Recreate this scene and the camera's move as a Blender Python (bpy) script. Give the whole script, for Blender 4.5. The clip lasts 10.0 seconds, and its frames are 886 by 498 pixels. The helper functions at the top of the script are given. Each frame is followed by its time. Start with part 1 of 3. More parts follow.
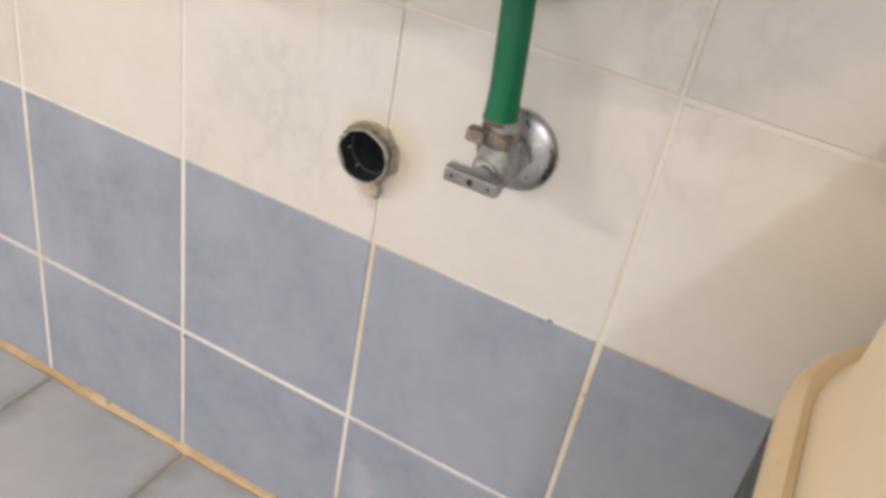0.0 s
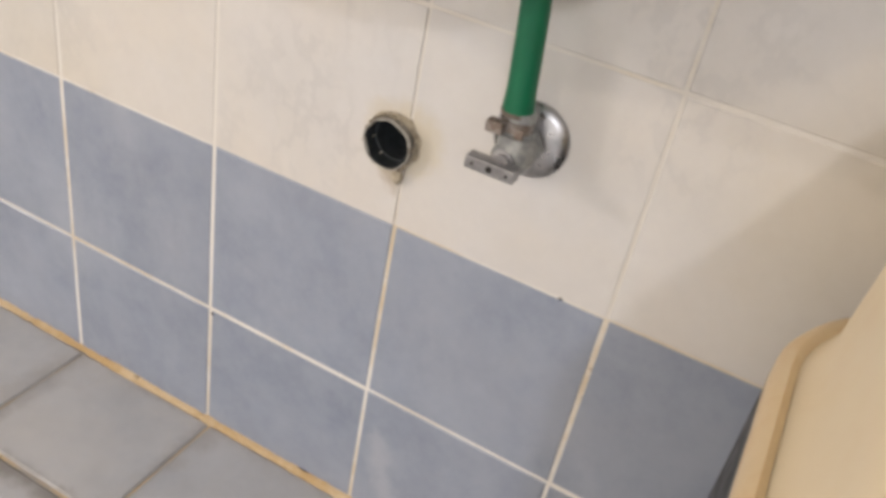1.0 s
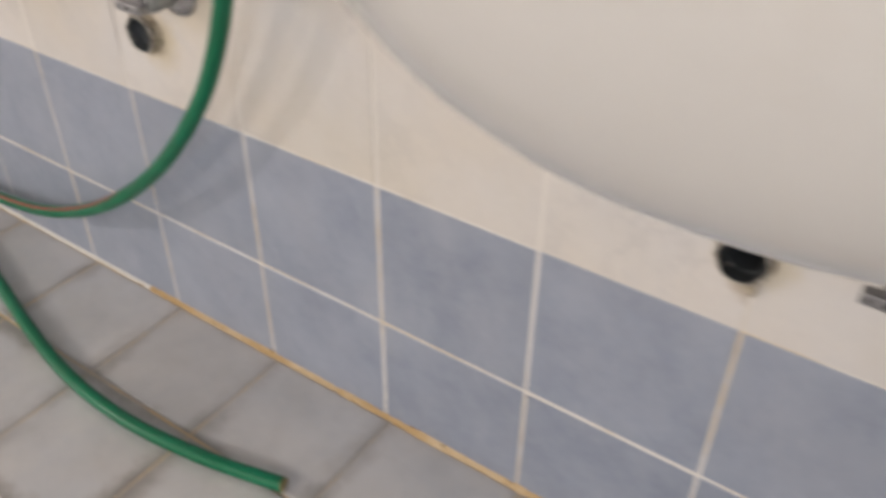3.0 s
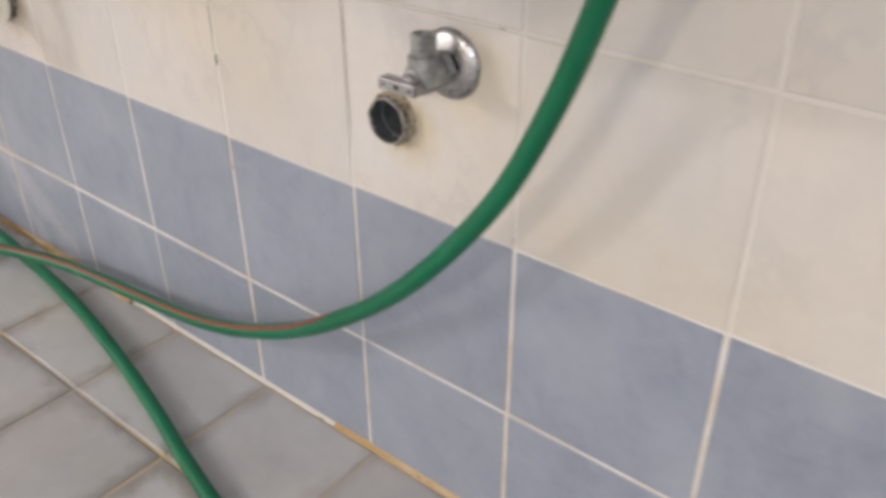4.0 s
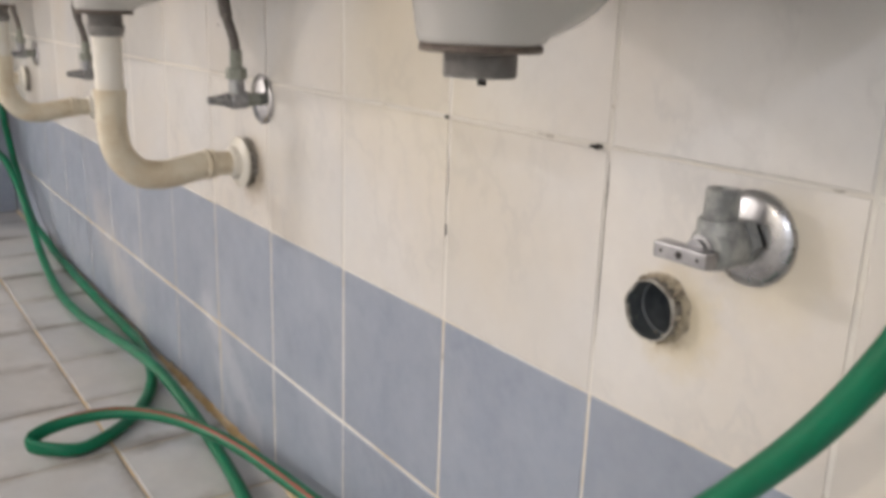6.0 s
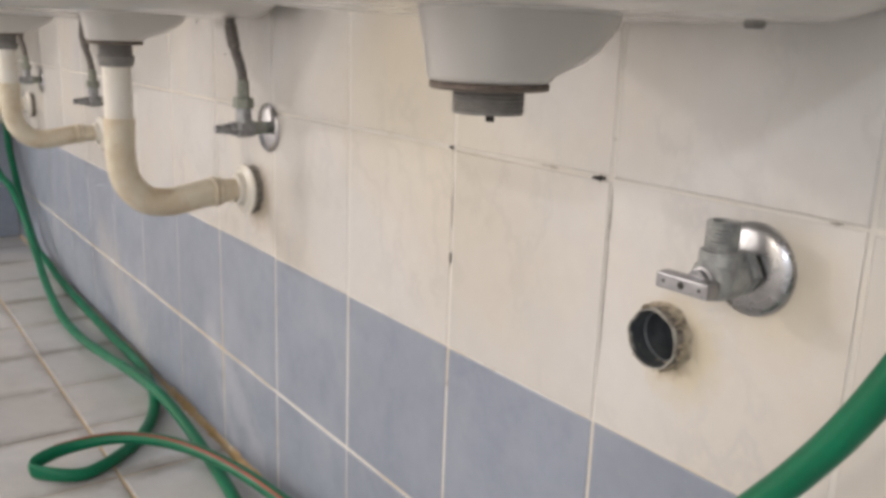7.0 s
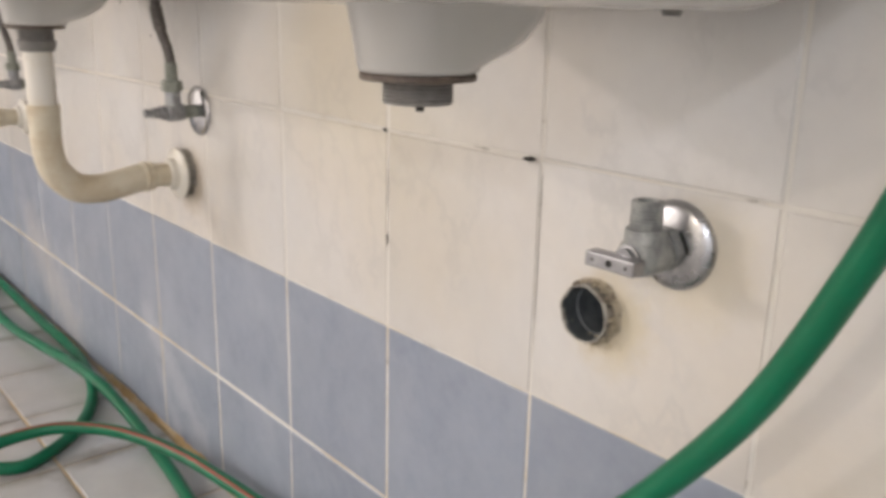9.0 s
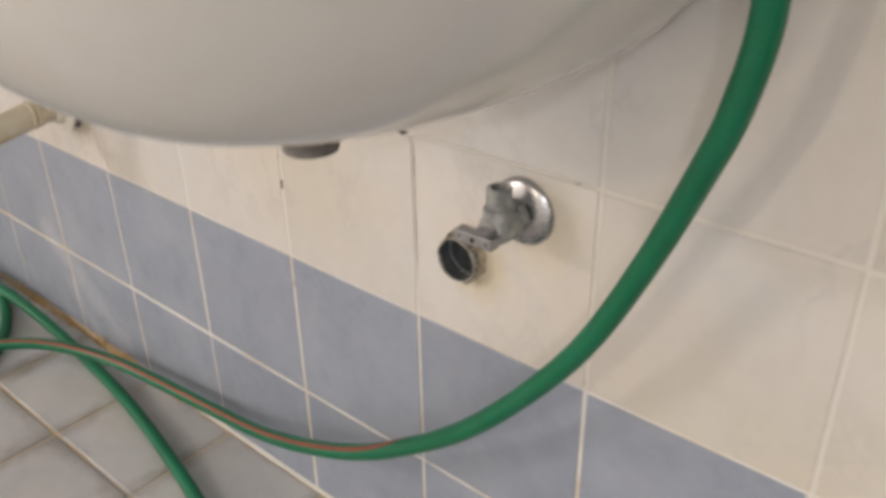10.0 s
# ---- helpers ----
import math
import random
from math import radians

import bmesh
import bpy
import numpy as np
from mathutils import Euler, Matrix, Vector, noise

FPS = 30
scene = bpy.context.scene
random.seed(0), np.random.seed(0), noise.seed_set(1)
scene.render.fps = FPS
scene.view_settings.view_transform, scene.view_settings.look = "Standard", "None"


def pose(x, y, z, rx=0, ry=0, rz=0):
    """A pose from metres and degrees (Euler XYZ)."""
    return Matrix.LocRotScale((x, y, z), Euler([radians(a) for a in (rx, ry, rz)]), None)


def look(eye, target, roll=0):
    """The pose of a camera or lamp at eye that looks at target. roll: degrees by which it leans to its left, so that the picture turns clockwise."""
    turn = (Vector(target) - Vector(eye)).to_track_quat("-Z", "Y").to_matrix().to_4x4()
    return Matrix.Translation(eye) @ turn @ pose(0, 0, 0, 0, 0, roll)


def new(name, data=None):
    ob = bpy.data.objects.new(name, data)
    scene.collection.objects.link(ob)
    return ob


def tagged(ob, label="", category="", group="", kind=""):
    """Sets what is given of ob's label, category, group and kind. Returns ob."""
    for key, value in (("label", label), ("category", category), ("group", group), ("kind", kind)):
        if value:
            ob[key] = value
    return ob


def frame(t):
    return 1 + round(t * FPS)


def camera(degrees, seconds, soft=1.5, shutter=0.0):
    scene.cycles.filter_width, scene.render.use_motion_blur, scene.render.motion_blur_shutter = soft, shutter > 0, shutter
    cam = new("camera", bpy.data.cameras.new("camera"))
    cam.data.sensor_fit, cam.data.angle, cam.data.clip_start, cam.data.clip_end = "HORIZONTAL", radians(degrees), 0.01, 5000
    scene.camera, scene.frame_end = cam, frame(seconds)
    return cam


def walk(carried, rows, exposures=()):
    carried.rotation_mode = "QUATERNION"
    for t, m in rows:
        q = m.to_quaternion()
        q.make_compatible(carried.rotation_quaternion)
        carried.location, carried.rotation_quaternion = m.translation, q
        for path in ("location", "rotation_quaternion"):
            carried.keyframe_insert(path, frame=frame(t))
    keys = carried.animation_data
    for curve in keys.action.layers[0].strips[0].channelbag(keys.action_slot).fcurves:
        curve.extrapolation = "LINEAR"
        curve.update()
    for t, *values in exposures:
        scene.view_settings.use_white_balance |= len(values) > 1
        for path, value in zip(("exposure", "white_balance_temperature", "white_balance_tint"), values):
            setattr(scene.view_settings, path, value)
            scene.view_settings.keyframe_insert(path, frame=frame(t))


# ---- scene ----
cam = camera(54.7, 10.0, soft=3.7, shutter=0.5)
PATH = [
    (0, (0.273, -0.528, 0.74), (-0.355, 1.045, -0.323), 11.3),
    (0.5, (0.272, -0.544, 0.756), (-0.356, 1.008, -0.338), 11.2),
    (1, (0.278, -0.573, 0.76), (-0.343, 0.986, -0.329), 11.7),
    (1.5, (0.276, -0.576, 0.771), (-0.308, 0.995, -0.32), 12.2),
    (2, (0.289, -0.591, 0.832), (-0.289, 0.93, -0.331), 10.1),
    (2.2, (0.283, -0.598, 0.83), (-0.362, 0.898, -0.331), 8.8),
    (2.5, (0.222, -0.586, 0.855), (-0.521, 0.803, -0.377), 5.1),
    (2.7, (0.171, -0.602, 0.876), (-0.626, 0.759, -0.354), 3.4),
    (2.8, (0.153, -0.589, 0.875), (-0.694, 0.742, -0.354), 1.4),
    (3, (0.092, -0.602, 0.863), (-0.798, 0.723, -0.343), 0.8),
    (3.2, (0.016, -0.619, 0.859), (-0.924, 0.709, -0.303), 0.4),
    (4.3, (-0.301, -0.509, 0.719), (-1.474, 0.797, -0.24), 0.1),
    (4.5, (-0.334, -0.488, 0.696), (-1.593, 0.797, -0.177), 0.6),
    (5, (-0.385, -0.452, 0.652), (-1.735, 0.825, -0.087), 1.5),
    (5.5, (-0.387, -0.453, 0.642), (-1.854, 0.747, 0.003), 1.7),
    (6, (-0.363, -0.466, 0.648), (-1.924, 0.669, 0.122), 1.9),
    (6.2, (-0.362, -0.466, 0.655), (-1.941, 0.657, 0.161), 1.6),
    (7.5, (-0.351, -0.488, 0.655), (-1.911, 0.673, 0.186), 2.4),
    (8, (-0.346, -0.492, 0.659), (-1.887, 0.692, 0.187), 2.9),
    (8.5, (-0.345, -0.491, 0.655), (-1.861, 0.719, 0.166), 3.1),
    (9, (-0.348, -0.482, 0.667), (-1.818, 0.766, 0.133), 1.3),
    (9.5, (-0.342, -0.487, 0.716), (-1.66, 0.822, -0.025), -1.1),
    (9.8, (-0.31, -0.521, 0.774), (-1.536, 0.807, -0.082), -0.9),
    (10, (-0.294, -0.543, 0.84), (-1.446, 0.786, -0.114), -1.0),
]
EXPOSURES = [(0.0, -0.16, 6750, 8), (1.0, -0.26, 6750, 8), (1.5, -0.28, 6800, 7), (2.0, -0.65, 7150, 8), (2.25, -0.48, 6850, 8), (2.5, -0.33, 6600, 9), (3.0, -0.52, 6650, 9),
             (4.5, -0.38, 6500, 8), (5.0, -0.5, 6500, 7), (5.5, -0.45, 6500, 7), (8.0, -0.45, 6550, 8), (9.0, -0.43, 6600, 8), (9.5, -0.46, 6700, 8), (10.0, -0.55, 6900, 8)]
walk(cam, [(t, look(eye, target, roll)) for t, eye, target, roll in PATH], EXPOSURES)

# ---- world and light ----
world = bpy.data.worlds.new("world")
scene.world = world
world.use_nodes = True
world.node_tree.nodes["Background"].inputs[0].default_value = (0.9, 0.93, 1.0, 1)
world.node_tree.nodes["Background"].inputs[1].default_value = 0.05

ROOM_L, ROOM_W, ROOM_R, ROOM_F, ROOM_H = -3.32, -7.2, 3.4, -5.6, 2.6
WHITE_LAMP = (1.9, -4.4, ROOM_H)      # cool lamp to the right
WARM_LAMP = (-5.0, -4.6, ROOM_H)      # warm lamp far to the left
MIDDLE_LAMP = (-0.8, -4.7, ROOM_H)     # warm lamp opposite the basins


def lamp(name, place, size, size_y, watts, colour):
    data = bpy.data.lights.new(name, "AREA")
    data.shape, data.size, data.size_y, data.energy, data.color = "RECTANGLE", size, size_y, watts, colour
    ob = new(name, data)
    ob.matrix_world = pose(place[0], place[1], place[2] - 0.075)
    return ob


lamp("cool_light", WHITE_LAMP, 0.22, 0.22, 112, (0.935, 0.95, 1.07))
lamp("warm_light", WARM_LAMP, 0.90, 0.28, 300, (0.985, 0.89, 0.87))
lamp("warm_light", MIDDLE_LAMP, 0.24, 0.24, 95, (0.99, 0.85, 0.73))


# ---- materials ----
def material(name, base, rough=0.5, metal=0.0):
    m = bpy.data.materials.new(name)
    m.use_nodes = True
    b = m.node_tree.nodes["Principled BSDF"]
    b.inputs["Base Color"].default_value = (*base, 1)
    b.inputs["Roughness"].default_value, b.inputs["Metallic"].default_value = rough, metal
    return m, m.node_tree, b


def noise_node(tree, scale, detail=4.0, rough=0.55, stretch=None, offset=None):
    n = tree.nodes.new("ShaderNodeTexNoise")
    n.inputs["Scale"].default_value, n.inputs["Detail"].default_value, n.inputs["Roughness"].default_value = scale, detail, rough
    geo = tree.nodes.new("ShaderNodeNewGeometry")
    mp = tree.nodes.new("ShaderNodeMapping")
    mp.inputs["Scale"].default_value = stretch or (1, 1, 1)
    mp.inputs["Rotation"].default_value = (0.43, 0.31, 0.27)
    mp.inputs["Location"].default_value = offset or (1.7, 0.371, 2.93)
    tree.links.new(geo.outputs["Position"], mp.inputs["Vector"])
    tree.links.new(mp.outputs["Vector"], n.inputs["Vector"])
    return n.outputs["Fac"]


def ramp(tree, fac, stops):
    r = tree.nodes.new("ShaderNodeValToRGB")
    e = r.color_ramp.elements
    e[0].position, e[0].color = stops[0][0], (*stops[0][1], 1)
    e[1].position, e[1].color = stops[-1][0], (*stops[-1][1], 1)
    for p, c in stops[1:-1]:
        x = e.new(p)
        x.color = (*c, 1)
    r.color_ramp.interpolation = "EASE" if len(stops) == 2 else "B_SPLINE"
    tree.links.new(fac, r.inputs["Fac"])
    return r.outputs["Color"]


def mix(tree, fac, a, b, blend="MIX"):
    n = tree.nodes.new("ShaderNodeMix")
    n.data_type, n.blend_type = "RGBA", blend
    for sock, v in ((n.inputs[0], fac), (n.inputs[6], a), (n.inputs[7], b)):
        if isinstance(v, (int, float)):
            sock.default_value = v
        elif isinstance(v, tuple):
            sock.default_value = (*v, 1)
        else:
            tree.links.new(v, sock)
    return n.outputs[2]


def bump(tree, b, height, strength, distance=0.002):
    n = tree.nodes.new("ShaderNodeBump")
    n.inputs["Strength"].default_value, n.inputs["Distance"].default_value = strength, distance
    tree.links.new(height, n.inputs["Height"])
    tree.links.new(n.outputs["Normal"], b.inputs["Normal"])


def grey_ramp(tree, fac, lo, hi, a=0.0, b=1.0):
    return ramp(tree, fac, [(lo, (a, a, a)), (hi, (b, b, b))])


PIPE_A, PIPE_B = (-0.013, 0.4405), (-0.738, 0.453)


def calc(tree, op, a, b=0.0, c=0.0):
    n = tree.nodes.new("ShaderNodeMath")
    n.operation = op
    for sock, v in zip(n.inputs, (a, b, c)):
        if isinstance(v, (int, float)):
            sock.default_value = v
        else:
            tree.links.new(v, sock)
    return n.outputs[0]


def stain_or_light_spot(tree, col, x, z, inner, outer, colour, amount, squeeze=1.0):
    """A ragged patch on the wall round a point, for stains and for painted warm light."""
    geo = tree.nodes.new("ShaderNodeNewGeometry")
    sep = tree.nodes.new("ShaderNodeSeparateXYZ")
    tree.links.new(geo.outputs["Position"], sep.inputs[0])
    dx = calc(tree, "MULTIPLY", calc(tree, "SUBTRACT", sep.outputs["X"], x), squeeze)
    dz = calc(tree, "SUBTRACT", sep.outputs["Z"], z)
    d = calc(tree, "SQRT", calc(tree, "ADD", calc(tree, "MULTIPLY", dx, dx), calc(tree, "MULTIPLY", dz, dz)))
    d = calc(tree, "ADD", d, calc(tree, "MULTIPLY_ADD", noise_node(tree, 60, 5, 0.65), 0.03, -0.015))
    return mix(tree, grey_ramp(tree, d, inner, outer, amount, 0.0), col, colour)


def smear(tree, col, p, q, width, colour, amount):
    """A wiped streak on the wall between two points."""
    geo = tree.nodes.new("ShaderNodeNewGeometry")
    sep = tree.nodes.new("ShaderNodeSeparateXYZ")
    tree.links.new(geo.outputs["Position"], sep.inputs[0])
    length = math.hypot(q[0] - p[0], q[1] - p[1])
    ux, uz = (q[0] - p[0]) / length, (q[1] - p[1]) / length
    dx, dz = calc(tree, "SUBTRACT", sep.outputs["X"], p[0]), calc(tree, "SUBTRACT", sep.outputs["Z"], p[1])
    along = calc(tree, "MULTIPLY_ADD", dx, ux, calc(tree, "MULTIPLY", dz, uz))
    along = calc(tree, "MAXIMUM", calc(tree, "SUBTRACT", calc(tree, "ABSOLUTE", calc(tree, "SUBTRACT", along, length / 2)), length / 2), 0.0)
    across = calc(tree, "ABSOLUTE", calc(tree, "MULTIPLY_ADD", dx, -uz, calc(tree, "MULTIPLY", dz, ux)))
    d = calc(tree, "ADD", calc(tree, "ADD", along, across), calc(tree, "MULTIPLY_ADD", noise_node(tree, 35, 5, 0.65), width * 1.6, -width * 0.8))
    return mix(tree, grey_ramp(tree, d, 0.0, width, amount, 0.0), col, colour)


def tile_material(name, stops, vein, rough, grime, spread, edge_dirt=0.0, haze=0.0, spots=(), smears=()):
    m, t, b = material(name, stops[0][1], rough)
    cloud = ramp(t, noise_node(t, 9, 5, 0.6), stops)
    fine = noise_node(t, 55, 4, 0.7)
    col = mix(t, grey_ramp(t, fine, 0.12, 0.9, 0.0, 0.5), cloud, vein)
    if haze:
        wisp = noise_node(t, 26, 6, 0.75, (1, 1, 0.6), (3.13, 0.27, 7.71))
        col = mix(t, grey_ramp(t, wisp, 0.35, 1.0, 0.0, 0.6), col, vein)
    col = mix(t, grey_ramp(t, noise_node(t, 4.5, 5, 0.7, None, (9.1, 2.3, 4.2)), 0.35, 0.95, 0.0, 0.75), col, grime)
    if not haze:
        tint = ramp(t, noise_node(t, 5.5, 1.5, 0.5, None, (4.4, 8.2, 1.9)), [(0.25, (1.0, 0.955, 0.90)), (0.5, (1.0, 0.99, 0.975)), (0.75, (0.945, 0.96, 0.985))])
        col = mix(t, 1.0, col, tint, "MULTIPLY")
        vague = grey_ramp(t, noise_node(t, 21, 2, 0.5, (1, 1, 0.55), (3.13, 5.27, 7.71)), 0.5, 0.9, 0.0, 0.5)
        col = mix(t, vague, col, vein)
        band = noise_node(t, 13, 5, 0.62, (1, 1, 0.7), (6.4, 1.9, 3.3))
        line = ramp(t, band, [(0.46, (0, 0, 0)), (0.5, (0.58, 0.58, 0.58)), (0.54, (0, 0, 0))])
        here = grey_ramp(t, noise_node(t, 6.5, 2, 0.5, None, (2.6, 7.4, 8.8)), 0.42, 0.66, 0.0, 1.0)
        col = mix(t, mix(t, 1.0, line, here, "MULTIPLY"), col, tuple(0.84 * c for c in vein))
    if haze:
        streak = grey_ramp(t, noise_node(t, 6, 5, 0.65, (2.4, 2.4, 1.2), (2.2, 6.1, 0.4)), 0.42, 0.78, 0.0, 1.0)
        patch = grey_ramp(t, noise_node(t, 3.2, 3, 0.6, None, (7.7, 1.3, 5.5)), 0.42, 0.72, 0.0, haze)
        col = mix(t, mix(t, 1.0, streak, patch, "MULTIPLY"), col, (0.60, 0.62, 0.66))
    if edge_dirt:
        tc = t.nodes.new("ShaderNodeTexCoord")
        sep = t.nodes.new("ShaderNodeSeparateXYZ")
        t.links.new(tc.outputs["Object"], sep.inputs[0])
        far = None
        for axis in ("X", "Z"):
            ab = t.nodes.new("ShaderNodeMath")
            ab.operation = "ABSOLUTE"
            t.links.new(sep.outputs[axis], ab.inputs[0])
            if far is None:
                far = ab.outputs[0]
            else:
                mx = t.nodes.new("ShaderNodeMath")
                mx.operation = "MAXIMUM"
                t.links.new(far, mx.inputs[0])
                t.links.new(ab.outputs[0], mx.inputs[1])
                far = mx.outputs[0]
        wob = t.nodes.new("ShaderNodeMath")
        wob.operation = "MULTIPLY_ADD"
        wob.inputs[1].default_value = 0.075
        t.links.new(noise_node(t, 11, 5, 0.7), wob.inputs[0])
        t.links.new(far, wob.inputs[2])
        dirt = grey_ramp(t, wob.outputs[0], 0.108, 0.136, 0.0, edge_dirt)
        dirt = mix(t, 1.0, dirt, grey_ramp(t, noise_node(t, 5, 3, 0.6, None, (8.3, 3.1, 6.6)), 0.36, 0.62, 0.25, 1.0), "MULTIPLY")
        col = mix(t, dirt, col, (0.25, 0.225, 0.20))
    for spot in spots:
        col = stain_or_light_spot(t, col, *spot)
    for streak in smears:
        col = smear(t, col, *streak)
    info = t.nodes.new("ShaderNodeObjectInfo")
    shade = ramp(t, info.outputs["Random"], [(0, (1 - spread,) * 3), (1, (1, 1, 1))])
    col = mix(t, 1.0, col, shade, "MULTIPLY")
    t.links.new(col, b.inputs["Base Color"])
    if haze:
        rr = grey_ramp(t, noise_node(t, 14, 4), 0.15, 0.9, rough - 0.07, rough + 0.16)
        t.links.new(rr, b.inputs["Roughness"])
    bump(t, b, noise_node(t, 22, 2), 0.03, 0.003)
    return m


YELLOW, BROWN = (0.60, 0.49, 0.24), (0.36, 0.28, 0.17)
WHITE_TILE = tile_material("white_tile", [(0.1, (0.69, 0.655, 0.60)), (0.5, (0.735, 0.72, 0.69)), (0.9, (0.70, 0.705, 0.715))],
                           (0.635, 0.625, 0.61), 0.27, (0.70, 0.66, 0.585), 0.05,
                           spots=[(PIPE_A[0] + 0.008, PIPE_A[1] + 0.004, 0.020, 0.042, YELLOW, 0.38, 0.9), (PIPE_A[0] + 0.003, PIPE_A[1] - 0.03, 0.004, 0.02, BROWN, 0.6, 1.3),
                                  # round pipe B the yellow-brown holds both its stain and the pipe's soft shadow
                                  (PIPE_B[0] + 0.012, PIPE_B[1] - 0.006, 0.018, 0.05, YELLOW, 0.45, 1.0), (PIPE_B[0] + 0.004, PIPE_B[1] - 0.012, 0.010, 0.024, BROWN, 0.6, 1.0),
                                  (-1.455, 0.437, 0.026, 0.056, BROWN, 0.55, 1.0), (-2.215, 0.437, 0.026, 0.056, BROWN, 0.5, 1.0),
                                  (-0.655, 0.51, 0.02, 0.06, YELLOW, 0.28, 1.0), (-0.46, 0.37, 0.02, 0.15, YELLOW, 0.16, 0.8), (-0.28, 0.40, 0.02, 0.16, YELLOW, 0.06, 0.7),
                                  # the yellow at x -1.05 and x 0.36 paints in the warm lamp's light
                                  (-1.05, 0.60, 0.03, 0.17, YELLOW, 0.3, 0.7), (-0.95, 0.46, 0.02, 0.12, YELLOW, 0.12, 0.8), (0.36, 0.50, 0.02, 0.14, YELLOW, 0.2, 0.8)])
BLUE_TILE = tile_material("blue_tile", [(0.18, (0.18, 0.215, 0.295)), (0.5, (0.275, 0.318, 0.402)), (0.82, (0.40, 0.44, 0.515))],
                          (0.385, 0.425, 0.49), 0.34, (0.315, 0.335, 0.385), 0.07, 0.0, 0.28,
                          smears=[((-1.66, 0.19), (-1.46, 0.04), 0.045, (0.60, 0.62, 0.66), 0.4), ((-1.62, 0.10), (-1.55, 0.02), 0.03, (0.60, 0.62, 0.66), 0.28),
                                  ((0.02, 0.11), (0.05, 0.01), 0.02, (0.55, 0.57, 0.60), 0.4), ((-2.3, 0.20), (-2.05, 0.03), 0.10, (0.55, 0.53, 0.52), 0.5)])
FLOOR_STOPS = [(0.15, (0.43, 0.455, 0.49)), (0.5, (0.60, 0.615, 0.645)), (0.85, (0.72, 0.725, 0.735))]
FLOOR_FAR = tile_material("further_floor_tile", FLOOR_STOPS, (0.66, 0.65, 0.64), 0.36, (0.45, 0.445, 0.44), 0.0)
FLOOR_TILE = tile_material("floor_tile", FLOOR_STOPS, (0.66, 0.65, 0.64), 0.36, (0.45, 0.445, 0.44), 0.12, 0.75)


def grout_material(name, clean, stain, dark, lo, hi):
    m, t, b = material(name, clean, 0.85)
    col = ramp(t, noise_node(t, 7, 5, 0.7), [(lo, clean), (hi, stain)])
    col = mix(t, grey_ramp(t, noise_node(t, 38, 4, 0.7, None, (5, 5, 5)), 0.62, 0.72, 0, 0.8), col, dark)
    t.links.new(col, b.inputs["Base Color"])
    bump(t, b, noise_node(t, 300, 3), 0.4, 0.001)
    return m


GROUT = grout_material("wall_grout", (0.76, 0.74, 0.69), (0.64, 0.54, 0.38), (0.42, 0.36, 0.28), 0.40, 0.66)
PALE_GROUT = grout_material("pale_grout", (0.72, 0.69, 0.635), (0.62, 0.55, 0.43), (0.40, 0.35, 0.28), 0.5, 0.8)
FLOOR_GROUT = grout_material("floor_grout", (0.48, 0.45, 0.41), (0.64, 0.50, 0.31), (0.30, 0.25, 0.20), 0.36, 0.58)
CAULK = grout_material("white_caulk", (0.74, 0.72, 0.67), (0.62, 0.54, 0.40), (0.30, 0.22, 0.14), 0.5, 0.75)
OCHRE = grout_material("ochre_joint", (0.52, 0.36, 0.18), (0.66, 0.53, 0.35), (0.12, 0.08, 0.05), 0.42, 0.66)


def speckled(name, base, other, scale, rough, metal=0.0, relief=0.0, lo=0.4, hi=0.7):
    m, t, b = material(name, base, rough, metal)
    t.links.new(ramp(t, noise_node(t, scale, 5, 0.65), [(lo, base), (hi, other)]), b.inputs["Base Color"])
    t.links.new(grey_ramp(t, noise_node(t, scale * 2.3, 4), 0.3, 0.75, max(rough - 0.08, 0.03), rough + 0.12), b.inputs["Roughness"])
    if relief:
        bump(t, b, noise_node(t, scale * 4, 4), relief, 0.001)
    return m


CERAMIC = speckled("glazed_ceramic", (0.66, 0.65, 0.615), (0.63, 0.61, 0.565), 12, 0.12, 0, 0.0, 0.5, 0.75)
CHROME = speckled("chrome", (0.62, 0.62, 0.64), (0.42, 0.42, 0.44), 40, 0.12, 1.0)
FLANGE_CHROME = speckled("worn_chrome", (0.50, 0.50, 0.51), (0.34, 0.345, 0.35), 34, 0.30, 1.0)
CHALKY = speckled("limescaled_chrome", (0.25, 0.26, 0.26), (0.46, 0.47, 0.45), 90, 0.5, 0.3, 0.25, 0.35, 0.7)
LEVER = speckled("dull_chrome", (0.36, 0.36, 0.37), (0.26, 0.26, 0.27), 60, 0.36, 0.9)
BRASS = speckled("tarnished_chrome", (0.27, 0.27, 0.28), (0.40, 0.41, 0.40), 110, 0.4, 0.6, 0.3)
GREEN_NUT = speckled("green_tarnish", (0.25, 0.265, 0.225), (0.35, 0.36, 0.31), 120, 0.6, 0.3, 0.3)
RUST = speckled("rusty_clip", (0.22, 0.17, 0.14), (0.40, 0.38, 0.36), 180, 0.6, 0.5, 0.5)
HOSE = speckled("green_hose", (0.003, 0.140, 0.064), (0.004, 0.172, 0.085), 9, 0.36)
HOSE.node_tree.nodes["Principled BSDF"].inputs["Specular IOR Level"].default_value = 0.36
STRIPE = speckled("red_stripe", (0.27, 0.065, 0.04), (0.20, 0.06, 0.04), 60, 0.4)
HOSE_CUT = speckled("hose_cut_end", (0.30, 0.22, 0.08), (0.18, 0.12, 0.05), 200, 0.6)
PVC = speckled("cream_pvc", (0.72, 0.66, 0.52), (0.62, 0.52, 0.36), 18, 0.42, 0, 0.08)
PVC_WHITE = speckled("white_pvc", (0.80, 0.77, 0.70), (0.76, 0.71, 0.60), 20, 0.35)
